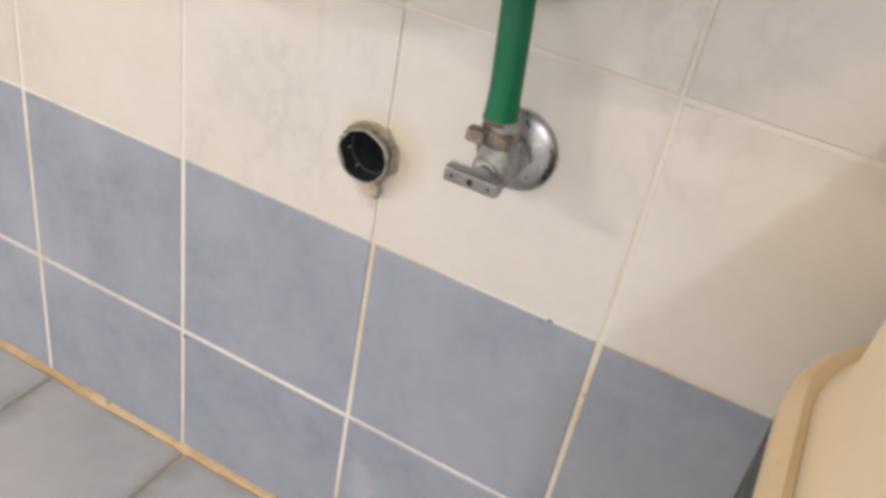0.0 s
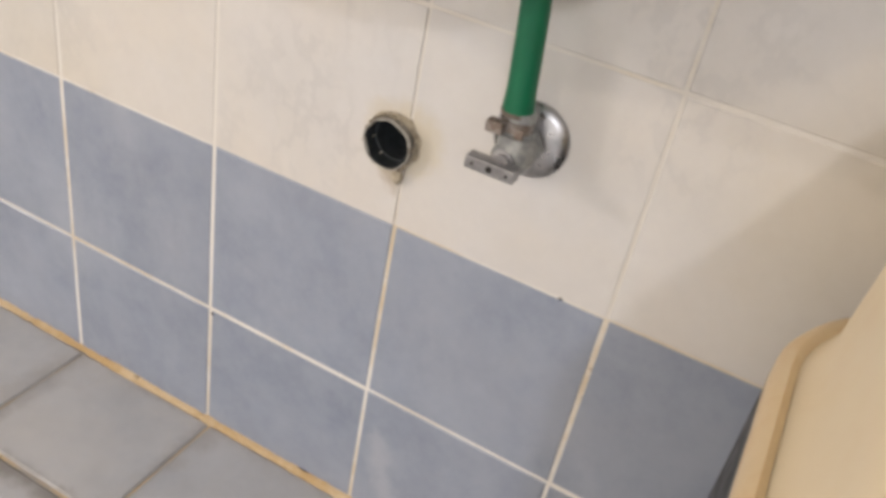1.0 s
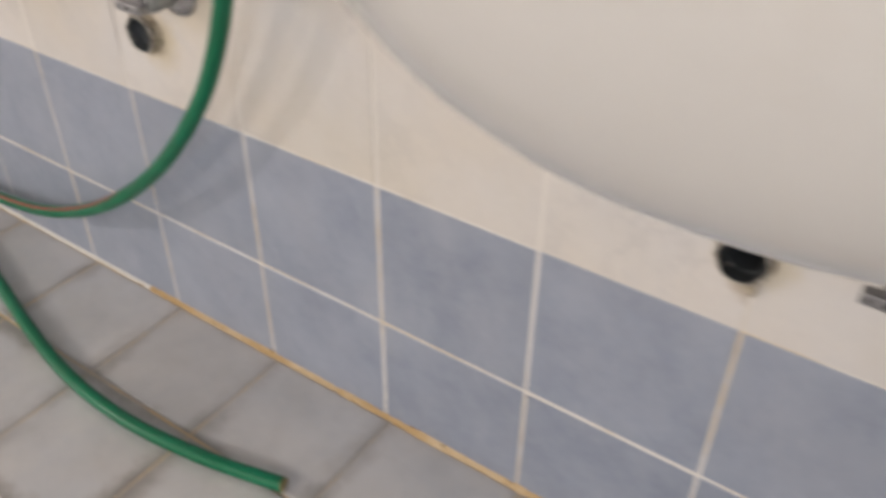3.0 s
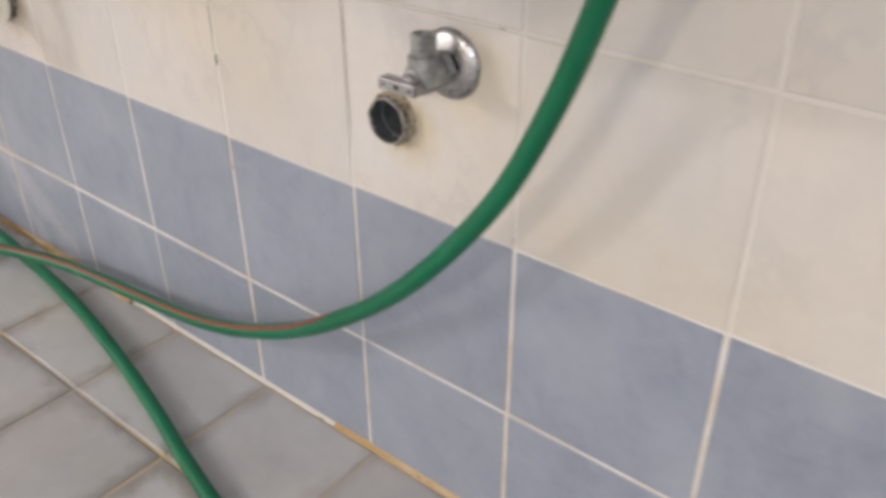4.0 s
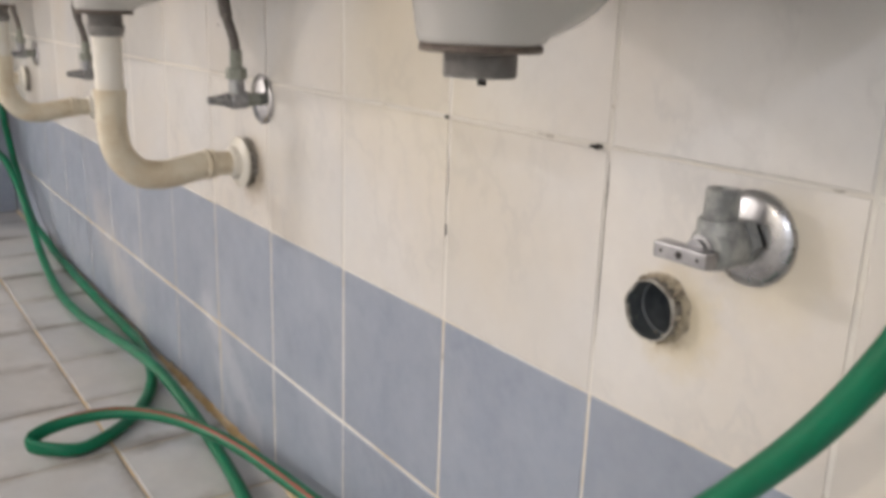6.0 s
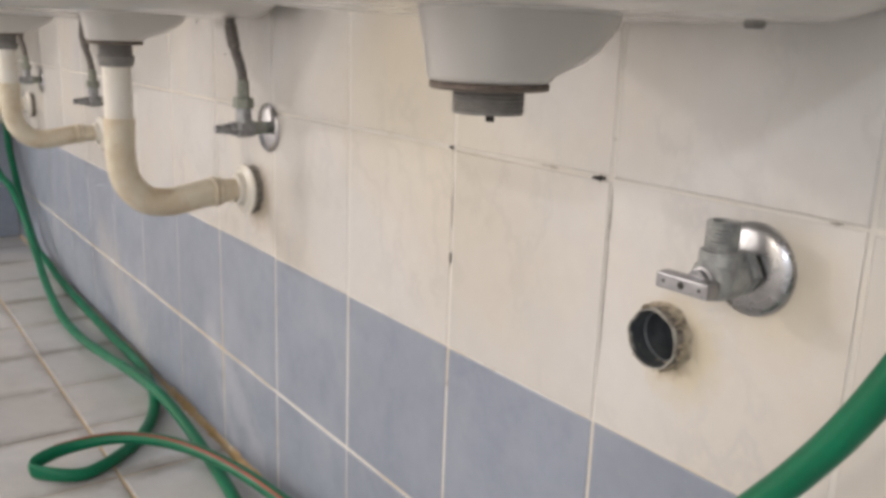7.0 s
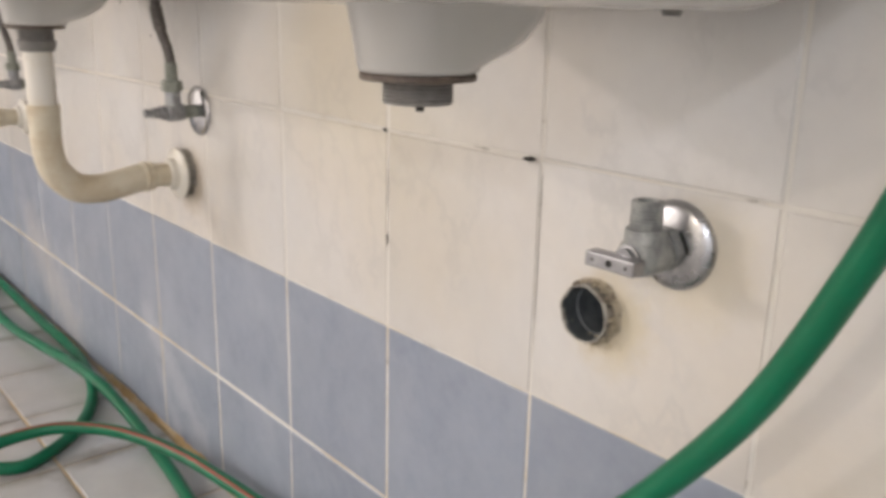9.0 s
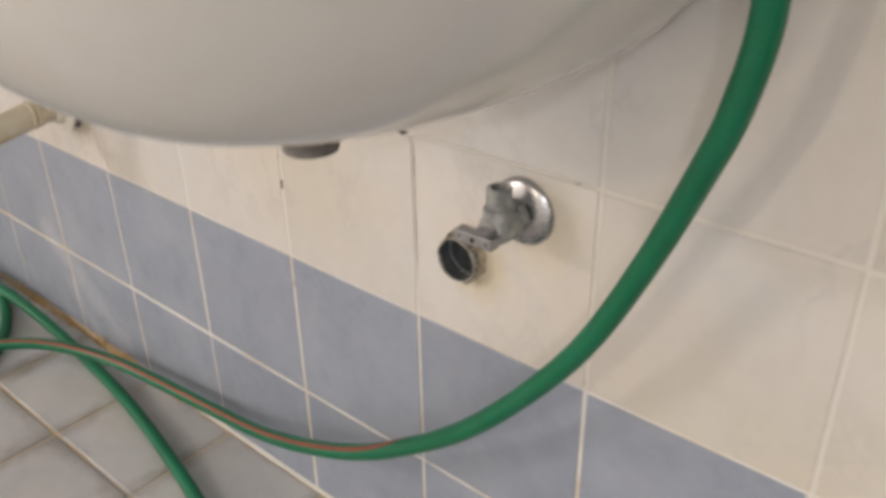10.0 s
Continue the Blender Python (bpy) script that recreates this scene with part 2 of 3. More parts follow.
PIPE_DARK = speckled("dark_pipe_inside", (0.085, 0.097, 0.105), (0.14, 0.15, 0.155), 60, 0.55, 0, 0.3)
# near-black lining: the shade inside the pipe is put into its colour
PIPE_BLACK = speckled("shaded_pipe_inside", (0.022, 0.027, 0.030), (0.040, 0.046, 0.050), 60, 0.7, 0, 0.2)
PIPE_RIM = speckled("pipe_rim", (0.52, 0.50, 0.45), (0.24, 0.21, 0.18), 110, 0.7, 0, 0.6)
PIPE_OUT = speckled("grimy_pipe", (0.30, 0.275, 0.24), (0.13, 0.115, 0.10), 130, 0.7, 0, 0.5)
MORTAR = speckled("stained_mortar", (0.50, 0.44, 0.33), (0.24, 0.20, 0.16), 160, 0.9, 0, 0.8)
RUBBER = speckled("brown_rubber", (0.13, 0.10, 0.08), (0.20, 0.16, 0.13), 120, 0.6)
TAIL = speckled("dull_grey_plastic", (0.20, 0.19, 0.18), (0.26, 0.25, 0.23), 120, 0.4)
DARK = speckled("dark_hole", (0.02, 0.018, 0.016), (0.03, 0.028, 0.025), 90, 0.8)
BRAID = speckled("braided_steel", (0.15, 0.135, 0.125), (0.25, 0.23, 0.21), 260, 0.45, 0.6, 0.6)
BIN_LID = speckled("cream_plastic", (0.88, 0.75, 0.53), (0.85, 0.69, 0.46), 10, 0.38, 0, 0.04, 0.45, 0.8)
BIN_EDGE = speckled("yellowed_plastic", (0.80, 0.63, 0.39), (0.76, 0.56, 0.31), 25, 0.4)
BIN_BODY = speckled("black_plastic", (0.035, 0.034, 0.034), (0.06, 0.058, 0.056), 30, 0.5)
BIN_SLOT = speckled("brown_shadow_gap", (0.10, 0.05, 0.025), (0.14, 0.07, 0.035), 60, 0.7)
PLASTER = speckled("painted_plaster", (0.72, 0.71, 0.69), (0.66, 0.65, 0.62), 6, 0.8, 0, 0.2)
LAMP_BODY = speckled("enamelled_steel", (0.75, 0.75, 0.73), (0.68, 0.67, 0.65), 20, 0.4)


# ---- mesh tools ----
def part(name, bm, mat, parent=None, label="", smooth=False, sharp=None):
    me = bpy.data.meshes.new(name)
    bmesh.ops.recalc_face_normals(bm, faces=bm.faces)
    bm.to_mesh(me)
    bm.free()
    me.materials.append(mat)
    if smooth:
        me.shade_smooth()
        if sharp:
            me.set_sharp_from_angle(angle=radians(sharp))
    ob = new(name, me)
    ob.parent = parent
    if label:
        ob["label"] = label
    return ob


def thing(name, label, category, group="", kind="", at=(0, 0, 0)):
    ob = new(name)
    ob.empty_display_size = 0.05
    ob.location = at
    return tagged(ob, label, category, group, kind)


def box(x0, x1, y0, y1, z0, z1, bevel=0.0, segments=2):
    bm = bmesh.new()
    bmesh.ops.create_cube(bm, size=1)
    for v in bm.verts:
        v.co = Vector(((x0 + x1) / 2 + v.co.x * (x1 - x0), (y0 + y1) / 2 + v.co.y * (y1 - y0), (z0 + z1) / 2 + v.co.z * (z1 - z0)))
    if bevel:
        bmesh.ops.bevel(bm, geom=bm.edges[:], offset=bevel, segments=segments, affect="EDGES", profile=0.6)
    return bm


def rings(loops, cap_start=True, cap_end=True, bm=None):
    """A skin over closed loops of equal length."""
    bm = bm or bmesh.new()
    rows = [[bm.verts.new(p) for p in loop] for loop in loops]
    n = len(rows[0])
    for a, b in zip(rows, rows[1:]):
        for i in range(n):
            bm.faces.new((a[i], a[(i + 1) % n], b[(i + 1) % n], b[i]))
    if cap_start:
        bm.faces.new(rows[0][::-1])
    if cap_end:
        bm.faces.new(rows[-1])
    return bm


def lathe(profile, origin, axis, n=28, cap_start=True, cap_end=True, wobble=0.0):
    """Profile rows of (along, radius) turned about an axis through origin."""
    turn = Vector(axis).normalized().to_track_quat("Z", "Y").to_matrix()
    loops = []
    for s, r in profile:
        loop = []
        for i in range(n):
            a = 2 * math.pi * i / n
            rr = r * (1 + wobble * (noise.noise((math.cos(a) * 2.5 + origin[0] * 9, math.sin(a) * 2.5, s * 60)) if wobble else 0))
            loop.append(Vector(origin) + turn @ Vector((rr * math.cos(a), rr * math.sin(a), s)))
        loops.append(loop)
    return rings(loops, cap_start, cap_end)


def spline(points, step=0.008):
    """Points along a smooth Catmull-Rom curve through the given ones."""
    p = [Vector(q) for q in points]
    p = [2 * p[0] - p[1]] + p + [2 * p[-1] - p[-2]]
    out = []
    for a, b, c, d in zip(p, p[1:], p[2:], p[3:]):
        k = max(2, int((c - b).length / step))
        for i in range(k):
            t = i / k
            out.append(0.5 * (2 * b + (c - a) * t + (2 * a - 5 * b + 4 * c - d) * t * t + (3 * b - a - 3 * c + d) * t ** 3))
    return out + [p[-2]]


def frames_along(path, up=(0, 0, 1)):
    """Side and upper vectors carried along a path without twist."""
    out, n = [], None
    for i, q in enumerate(path):
        t = (path[min(i + 1, len(path) - 1)] - path[max(i - 1, 0)]).normalized()
        if n is None:
            n = t.orthogonal() if abs(t.dot(Vector(up))) > 0.98 else (Vector(up) - t * t.dot(Vector(up))).normalized()
        n = (n - t * n.dot(t)).normalized()
        out.append((t, n, t.cross(n)))
    return out


def tube(path, radius, n=16, cap=True):
    loops = []
    for i, (q, (t, u, v)) in enumerate(zip(path, frames_along(path))):
        r = radius(i / (len(path) - 1)) if callable(radius) else radius
        loops.append([q + (u * math.cos(2 * math.pi * k / n) + v * math.sin(2 * math.pi * k / n)) * r for k in range(n)])
    return rings(loops, cap, cap)


# ---- the room ----
PITCH = 0.1963
ROWS_Z = [0.0, 0.1655] + [0.1655 + PITCH * i for i in range(1, 13)] + [ROOM_H]
COLS = [round(0.2 * k, 4) for k in range(-36, 18)]


def wall_slab():
    """The wall behind the tiles, with round-about openings for the waste pipes."""
    bm = bmesh.new()
    hole, low, high = 0.021, 0.3618, ROOM_H + 0.1
    spans, x = [(ROOM_W - 0.15, ROOM_R + 0.15, -0.1, low)], ROOM_W - 0.15
    for px, pz in sorted((PIPE_A, PIPE_B)):
        spans += [(x, px - hole, low, high), (px - hole, px + hole, low, pz - hole), (px - hole, px + hole, pz + hole, high)]
        x = px + hole
    spans.append((x, ROOM_R + 0.15, low, high))
    for x0, x1, z0, z1 in spans:
        m = bmesh.ops.create_cube(bm, size=1)
        for v in m["verts"]:
            v.co = Vector(((x0 + x1) / 2 + v.co.x * (x1 - x0), 0.0758 + v.co.y * 0.15, (z0 + z1) / 2 + v.co.z * (z1 - z0)))
        for f in {f for v in m["verts"] for f in v.link_faces}:
            f.material_index = 1 if z1 > 0.37 else 0
    return bm


wall = tagged(part("wall_north", wall_slab(), GROUT), "white and blue glazed tile wall with pale stained grout", "wall", kind="structure")
wall.data.materials.append(PALE_GROUT)
floor = tagged(part("floor", box(ROOM_W - 0.15, ROOM_R + 0.15, ROOM_F - 0.15, 0.0015, -0.16, -0.0022), FLOOR_GROUT),
               "worn grey tiled floor with brown dirty joints", "floor", kind="structure")
west = tagged(part("wall_west", box(ROOM_L - 0.15, ROOM_L - 0.006, -0.62, -0.001, 0, ROOM_H), GROUT),
       "short tiled end wall with grey-blue lower tiles", "wall", kind="structure")
tagged(part("wall_far_west", box(ROOM_W - 0.15, ROOM_W, ROOM_F, -0.001, 0, ROOM_H), PLASTER), "plain painted side wall", "wall", kind="structure")
tagged(part("wall_east", box(ROOM_R, ROOM_R + 0.15, ROOM_F, -0.001, 0, ROOM_H), PLASTER), "plain painted side wall", "wall", kind="structure")
tagged(part("wall_south", box(ROOM_W - 0.15, ROOM_R + 0.15, ROOM_F - 0.15, ROOM_F - 0.001, 0, ROOM_H), PLASTER), "plain painted wall", "wall", kind="structure")
tagged(part("ceiling", box(ROOM_W - 0.15, ROOM_R + 0.15, ROOM_F - 0.15, 0.0, ROOM_H + 0.002, ROOM_H + 0.15), PLASTER), "plain white ceiling", "ceiling", kind="structure")


def ceiling_light(place, size_x, label):
    x, y, z = place
    t = thing("ceiling_light", label, "ceiling light", at=(x, y, z))
    part("housing", box(-size_x / 2 - 0.03, size_x / 2 + 0.03, -0.11, 0.11, -0.05, 0.0, 0.008), LAMP_BODY, t)
    m, tr, b = material("lit_diffuser", (0.9, 0.9, 0.88), 0.4)
    b.inputs["Emission Color"].default_value, b.inputs["Emission Strength"].default_value = (1, 0.95, 0.86, 1), 6
    part("diffuser", box(-size_x / 2, size_x / 2, -0.08, 0.08, -0.068, -0.0502, 0.006), m, t)


ceiling_light(WHITE_LAMP, 0.24, "square white ceiling lamp with a lit cool diffuser")
ceiling_light(WARM_LAMP, 0.96, "long white ceiling lamp with a lit warm diffuser")
ceiling_light(MIDDLE_LAMP, 0.26, "square white ceiling lamp with a lit warm diffuser")


# ---- wash basins ----
def d_loop(a, front, back, z, n=72, sq=0.848):
    """A rounded outline, flat along its back."""
    pts = []
    for i in range(n):
        u = 2 * math.pi * i / n
        c, s = math.cos(u), math.sin(u)
        x = a * math.copysign(abs(c) ** sq, c)
        mid = back + (front - back) * 0.36
        if s >= 0:
            y = mid + (front - mid) * abs(s) ** sq
        else:
            y = mid + (back - mid) * abs(s) ** 0.35
        pts.append(Vector((x, y, z)))
    return pts


NECK_Y = -0.178


def basin_shell():
    """The outer skin rises from a flat underside to the rim, then turns over into the bowl."""
    loops = [d_loop(a, f, b, z) for z, a, f, b in ((0.668, 0.02, -0.215, -0.165), (0.667, 0.08, -0.262, -0.10), (0.6665, 0.112, -0.286, -0.05))]
    for k in range(17):
        q = (k / 16) ** 1.6
        r = (1 - (1 - q) ** 1.683) ** (1 / 1.683)
        loops.append(d_loop(0.125 + 0.137 * r, -0.297 - 0.129 * r, -0.002 - 0.02 * max(0, 1 - 6 * q), 0.667 + 0.155 * q))
    for z, a, f, b in ((0.8265, 0.259, -0.423, -0.004), (0.828, 0.25, -0.414, -0.012), (0.825, 0.238, -0.402, -0.06), (0.815, 0.228, -0.392, -0.10),
                       (0.78, 0.214, -0.378, -0.115), (0.735, 0.19, -0.35, -0.125), (0.705, 0.15, -0.31, -0.135), (0.688, 0.085, -0.255, -0.15), (0.684, 0.03, -0.22, -0.165)):
        loops.append(d_loop(a, f, b, z))
    return rings(loops)


def basin_neck():
    """The cast boss round the outlet, swelling back towards the wall."""
    loops = []
    for k, (z, r, back) in enumerate(((0.634, 0.0318, 0.0), (0.6355, 0.0338, 0.001), (0.638, 0.0346, 0.003), (0.6405, 0.0349, 0.012), (0.645, 0.0356, 0.026), (0.652, 0.0367, 0.038), (0.660, 0.0380, 0.046), (0.668, 0.0396, 0.050), (0.682, 0.043, 0.054))):
        loop = []
        for i in range(40):
            a = 2 * math.pi * i / 40
            y = math.sin(a) * (r + (back if math.sin(a) > 0 else 0))
            loop.append(Vector((math.cos(a) * r * (1 + (back * 4 if math.sin(a) > 0 else 0) * abs(math.sin(a)) * 0.5), NECK_Y + y, z)))
        loops.append(loop)
    return rings(loops)


def thread(r, z0, z1, pitch=0.0022):
    prof, z, k = [], z0, 0
    while z < z1:
        prof.append((z, r if k % 2 else r - 0.0009))
        z, k = z + pitch / 2, k + 1
    return prof + [(z1, r)]


def basin(cx, label, lift=0.0, rise=0.0):
    t = thing("wash_basin", label, "wash basin", "row of wash basins", at=(cx, 0, rise))
    shell = basin_shell()
    for v in shell.verts:
        v.co.z += lift
    part("bowl", shell, CERAMIC, t, smooth=True)
    part("outlet_boss", basin_neck(), CERAMIC, t, smooth=True, sharp=50)
    part("washer", lathe([(0.6300, 0.0322), (0.6308, 0.0332), (0.6332, 0.0332), (0.634, 0.0325)], (0, NECK_Y, 0), (0, 0, 1), 36), RUBBER, t, "dark brown rubber washer", True, 40)
    part("threaded_tail", lathe([(0.6165, 0.0165), (0.6168, 0.0195)] + thread(0.0203, 0.6175, 0.6302), (0, NECK_Y, 0), (0, 0, 1), 32), TAIL, t, "dull grey threaded outlet", True, 30)
    part("screw", lathe([(0.6125, 0.0026), (0.6165, 0.0026)], (0.002, NECK_Y, 0), (0, 0, 1), 10), DARK, t, "small dark screw")
    for x in (-0.078, 0.074):
        part("mounting_bolt", lathe([(-0.012, 0.005), (-0.009, 0.0065), (0, 0.0065)], (x, -0.05, 0.6795), (0, 0, 1), 12), TAIL, t, "grey mounting bolt")
    return t


BASINS = [0.027, -0.731, -1.463, -2.208, -2.953]
for k, cx in enumerate(BASINS):
    basin(cx, "white glazed wall-hung wash basin with its waste pipe taken off" if k < 2 else "white glazed wall-hung wash basin with cream waste pipe below", (-0.002, 0.004, 0, 0, 0)[k], 0.007 if k > 1 else 0.0)


# ---- pipe stubs in the wall ----
def pipe_stub(x, z, tip, label, seed, lining):
    t = thing("pipe_stub", label, "drain pipe", "open waste pipes", at=(x, 0, z))
    part("pipe", lathe([(-0.01, 0.0222), (tip - 0.002, 0.0222), (tip - 0.0015, 0.0216)], (0, 0, 0), (0, -1, 0), 48, False, False, 0.03), PIPE_OUT, t, "grimy dark pipe wall", True, 40)
    part("rim", lathe([(tip - 0.0025, 0.0221), (tip - 0.0004, 0.0220), (tip + 0.0006, 0.0215), (tip + 0.0004, 0.0209), (tip - 0.003, 0.0206)], (0, 0, 0), (0, -1, 0), 56, False, False, 0.045), PIPE_RIM, t, "pale broken pipe rim", True, 40)
    part("pipe_inside", lathe([(tip - 0.001, 0.0207), (tip - 0.016, 0.0203), (tip - 0.017, 0.0188), (tip - 0.022, 0.0188), (-0.040, 0.0184), (-0.041, 0.001)], (0, 0, 0), (0, -1, 0), 32, False, True), lining, t, "dark inside of the pipe", True, 40)
    part("mortar_collar", lathe([(-0.002, 0.0262), (0.0008, 0.0246), (0.0022, 0.0234), (0.004, 0.0226), (0.006, 0.0219)], (0, 0, 0), (0, -1, 0), 60, False, False, 0.13), MORTAR, t, "crumbling yellow mortar")
    rnd = random.Random(seed)
    for i in range(22):
        a = rnd.uniform(0, 2 * math.pi)
        bm = bmesh.new()
        bmesh.ops.create_icosphere(bm, subdivisions=1, radius=rnd.uniform(0.0009, 0.0026))
        for v in bm.verts:
            v.co *= 1 + 0.5 * noise.noise(v.co * 400 + Vector((i, seed, 0)))
            v.co += Vector((math.cos(a) * 0.0234, -tip * rnd.uniform(0.2, 0.85), math.sin(a) * 0.0234))
        part("mortar_crumb", bm, MORTAR, t)
    return t


stub_a = pipe_stub(*PIPE_A, 0.0130, "open grey drain pipe with crumbling mortar in the tile wall", 3, PIPE_BLACK)
bm = bmesh.new()
bmesh.ops.create_icosphere(bm, subdivisions=2, radius=0.0062)
for v in bm.verts:
    v.co = Vector((v.co.x * 0.8, v.co.y * 0.7, v.co.z)) * (1 + 0.45 * noise.noise(v.co * 220)) + Vector((0.012, -0.006, -0.0285))
part("mortar_lump", bm, MORTAR, stub_a)
pipe_stub(*PIPE_B, 0.0138, "open grey drain pipe with a rough broken edge", 8, PIPE_DARK)


# ---- angle valves ----
def flange(t, r, mat, label):
    part("wall_flange", lathe([(0.0005, r), (0.0026, r), (0.0042, r * 0.97), (0.0066, r * 0.80), (0.0088, r * 0.52), (0.0095, r * 0.35)], (0, 0, 0), (0, -1, 0), 40), mat, t, label, True, 50)


def shutoff_valve(x, z, label):
    """A chrome angle valve: flange, body, outlet upwards and a lever bar in front."""
    t = thing("angle_valve", label, "water valve", "chrome angle valves", at=(x, 0, z))
    flange(t, 0.031, FLANGE_CHROME, "worn chrome wall flange")
    part("neck", lathe([(0.009, 0.0105), (0.023, 0.0105), (0.024, 0.013), (0.028, 0.0135)], (0, 0, 0), (0, -1, 0), 24), LEVER, t, smooth=True, sharp=40)
    part("collar_nut", lathe([(0.0115, 0.0150), (0.0128, 0.0160), (0.0190, 0.0160), (0.0202, 0.0150)], (0, 0, 0), (0, -1, 0), 6), CHALKY, t)
    part("body", lathe([(0.020, 0.0125), (0.022, 0.0142), (0.030, 0.0150), (0.038, 0.0150), (0.045, 0.0138), (0.048, 0.0112)], (0, 0, -0.001), (0, -1, 0), 28), CHALKY, t, "dull limescaled body", True, 45)
    outlet = [(0.0, 0.0134), (0.013, 0.0134), (0.0165, 0.0130), (0.0172, 0.0108)] + thread(0.0108, 0.0180, 0.0335, 0.0024) + [(0.0348, 0.0098), (0.0352, 0.0072), (0.024, 0.0066)]
    part("outlet", lathe(outlet, (0, -0.036, 0), (0, 0, 1), 26), CHALKY, t, "threaded outlet with limescale", True, 28)
    # a dark disc paints the shade down in the bore
    part("outlet_bore", lathe([(0.026, 0.0067), (0.0262, 0.001)], (0, -0.036, 0), (0, 0, 1), 18, False), DARK, t)
    part("stem", lathe([(0.046, 0.0092), (0.0505, 0.0092), (0.051, 0.0072), (0.055, 0.0072)], (-0.002, 0, -0.002), (0, -1, 0), 22), LEVER, t, smooth=True, sharp=40)
    lever = part("lever", box(-0.0250, 0.0140, -0.0645, -0.0528, -0.0088, 0.0012, 0.0012), LEVER, t, "square chrome lever with screw holes")
    # dark discs on the lever's face paint the shade in its screw holes
    for dx, r in ((-0.0190, 0.0012), (-0.0055, 0.0024), (0.0080, 0.0012)):
        part("screw_hole", lathe([(0.0640, r), (0.0648, r)], (dx, 0, -0.0038), (0, -1, 0), 14), DARK, lever)
    return t


valve_a = shutoff_valve(0.1025, 0.4865, "chrome angle valve with a cut green hose pushed on")
shutoff_valve(-0.672, 0.5190, "open chrome angle valve with a bare threaded outlet")
# the clip that holds the hose piece on the valve
part("hose_clip", lathe([(0.0200, 0.0116), (0.0205, 0.0126), (0.0275, 0.0126), (0.0280, 0.0116)], (-0.002, -0.036, 0), (0, 0, 1), 26), RUST, valve_a, "rusty worm-drive clip", True, 40)
part("clip_screw", box(-0.0185, -0.0055, -0.0565, -0.0465, 0.0195, 0.0285, 0.0018), RUST, valve_a, "rusty clip screw")
part("clip_tail", box(0.0015, 0.0085, -0.0500, -0.0470, 0.0185, 0.0265, 0.0008), RUST, valve_a, "rusty clip tail")


def hose_stripe(path, radius):
    """A thin raised stripe along a hose; the hose's twist turns it to the back where it climbs."""
    bm = bmesh.new()
    rows, turned = [], False
    for i, q in enumerate(path):
        t = (path[min(i + 1, len(path) - 1)] - path[max(i - 1, 0)]).normalized()
        k = min(1.0, max(0.0, (q.x + 0.86) / 0.20))
        turned = turned or q.y < -0.255 and q.x < -1.5
        d = Vector((0, -0.62, 0.78)).lerp(Vector((0.5, 0.75, -0.1)), k) if not turned else Vector((0, 0.3, -0.9))
        d = (d - t * d.dot(t)).normalized()
        e = t.cross(d)
        rows.append([bm.verts.new(q + (d * math.cos(a) + e * math.sin(a)) * (radius + 0.0004)) for a in (-0.24, -0.08, 0.08, 0.24)])
    for a, b in zip(rows, rows[1:]):
        for k in range(3):
            bm.faces.new((a[k], a[k + 1], b[k + 1], b[k]))
    return bm


piece = thing("hose_piece", "short green rubber hose clipped onto the chrome valve", "hose", at=(0.0985, -0.036, 0.5190))
path = spline([(0, 0, 0), (-0.0015, 0.0, 0.03), (-0.0055, 0.001, 0.08), (-0.0095, 0.002, 0.125), (-0.012, 0.001, 0.17)])
part("hose_wall", tube(path, lambda s: 0.0106 + 0.0012 * max(0.0, 1 - s * 9), 22), HOSE, piece, smooth=True, sharp=60)
part("cut_edge", lathe([(-0.001, 0.0100), (-0.0012, 0.0117), (0.0006, 0.0122), (0.0020, 0.0119)], (0, 0, 0), (0, 0, 1), 26, False, False, 0.05), RUBBER, piece, "dark cut edge of the hose", True)

# ---- long green hoses ----
HOSE_R = 0.0096
hang = spline([(-0.62, -0.25, 0.745), (-0.585, -0.245, 0.80), (-0.535, -0.225, 0.858), (-0.480, -0.185, 0.880), (-0.447, -0.142, 0.835), (-0.452, -0.108, 0.743), (-0.464, -0.099, 0.683), (-0.483, -0.088, 0.635), (-0.5215, -0.071, 0.5495), (-0.5675, -0.0650, 0.4598), (-0.624, -0.063, 0.382),
               (-0.684, -0.063, 0.315), (-0.752, -0.061, 0.256), (-0.833, -0.059, 0.199), (-0.930, -0.053, 0.147), (-1.041, -0.044, 0.102), (-1.164, -0.036, 0.072), (-1.288, -0.038, 0.058),
               (-1.404, -0.050, 0.052), (-1.505, -0.078, 0.050), (-1.575, -0.115, 0.048), (-1.622, -0.165, 0.045), (-1.642, -0.222, 0.038), (-1.640, -0.264, 0.032), (-1.634, -0.286, 0.0225), (-1.616, -0.268, 0.0165),
               (-1.598, -0.220, 0.0108), (-1.628, -0.163, 0.0105), (-1.678, -0.113, 0.0105), (-1.754, -0.069, 0.0105), (-1.852, -0.038, 0.0105), (-2.003, -0.020, 0.0105), (-2.242, -0.021, 0.0105),
               (-2.653, -0.018, 0.0115), (-2.80, -0.020, 0.028), (-2.92, -0.030, 0.060), (-3.08, -0.030, 0.162), (-3.186, -0.030, 0.264), (-3.232, -0.030, 0.34), (-3.24, -0.030, 0.62)])
KINK = Vector((-1.632, -0.284, 0.026))


def pinch(bm, path, at):
    """Flattens a hose into an upright fold round one place."""
    for v in bm.verts:
        d = (v.co - at).length
        if d < 0.12:
            q = min(path, key=lambda p: (p - v.co).length_squared)
            w, off = math.exp(-(d / 0.048) ** 2), v.co - q
            v.co = q + Vector((off.x * (1 - 0.68 * w), off.y * (1 - 0.68 * w), off.z * (1 + 0.3 * w)))
    return bm


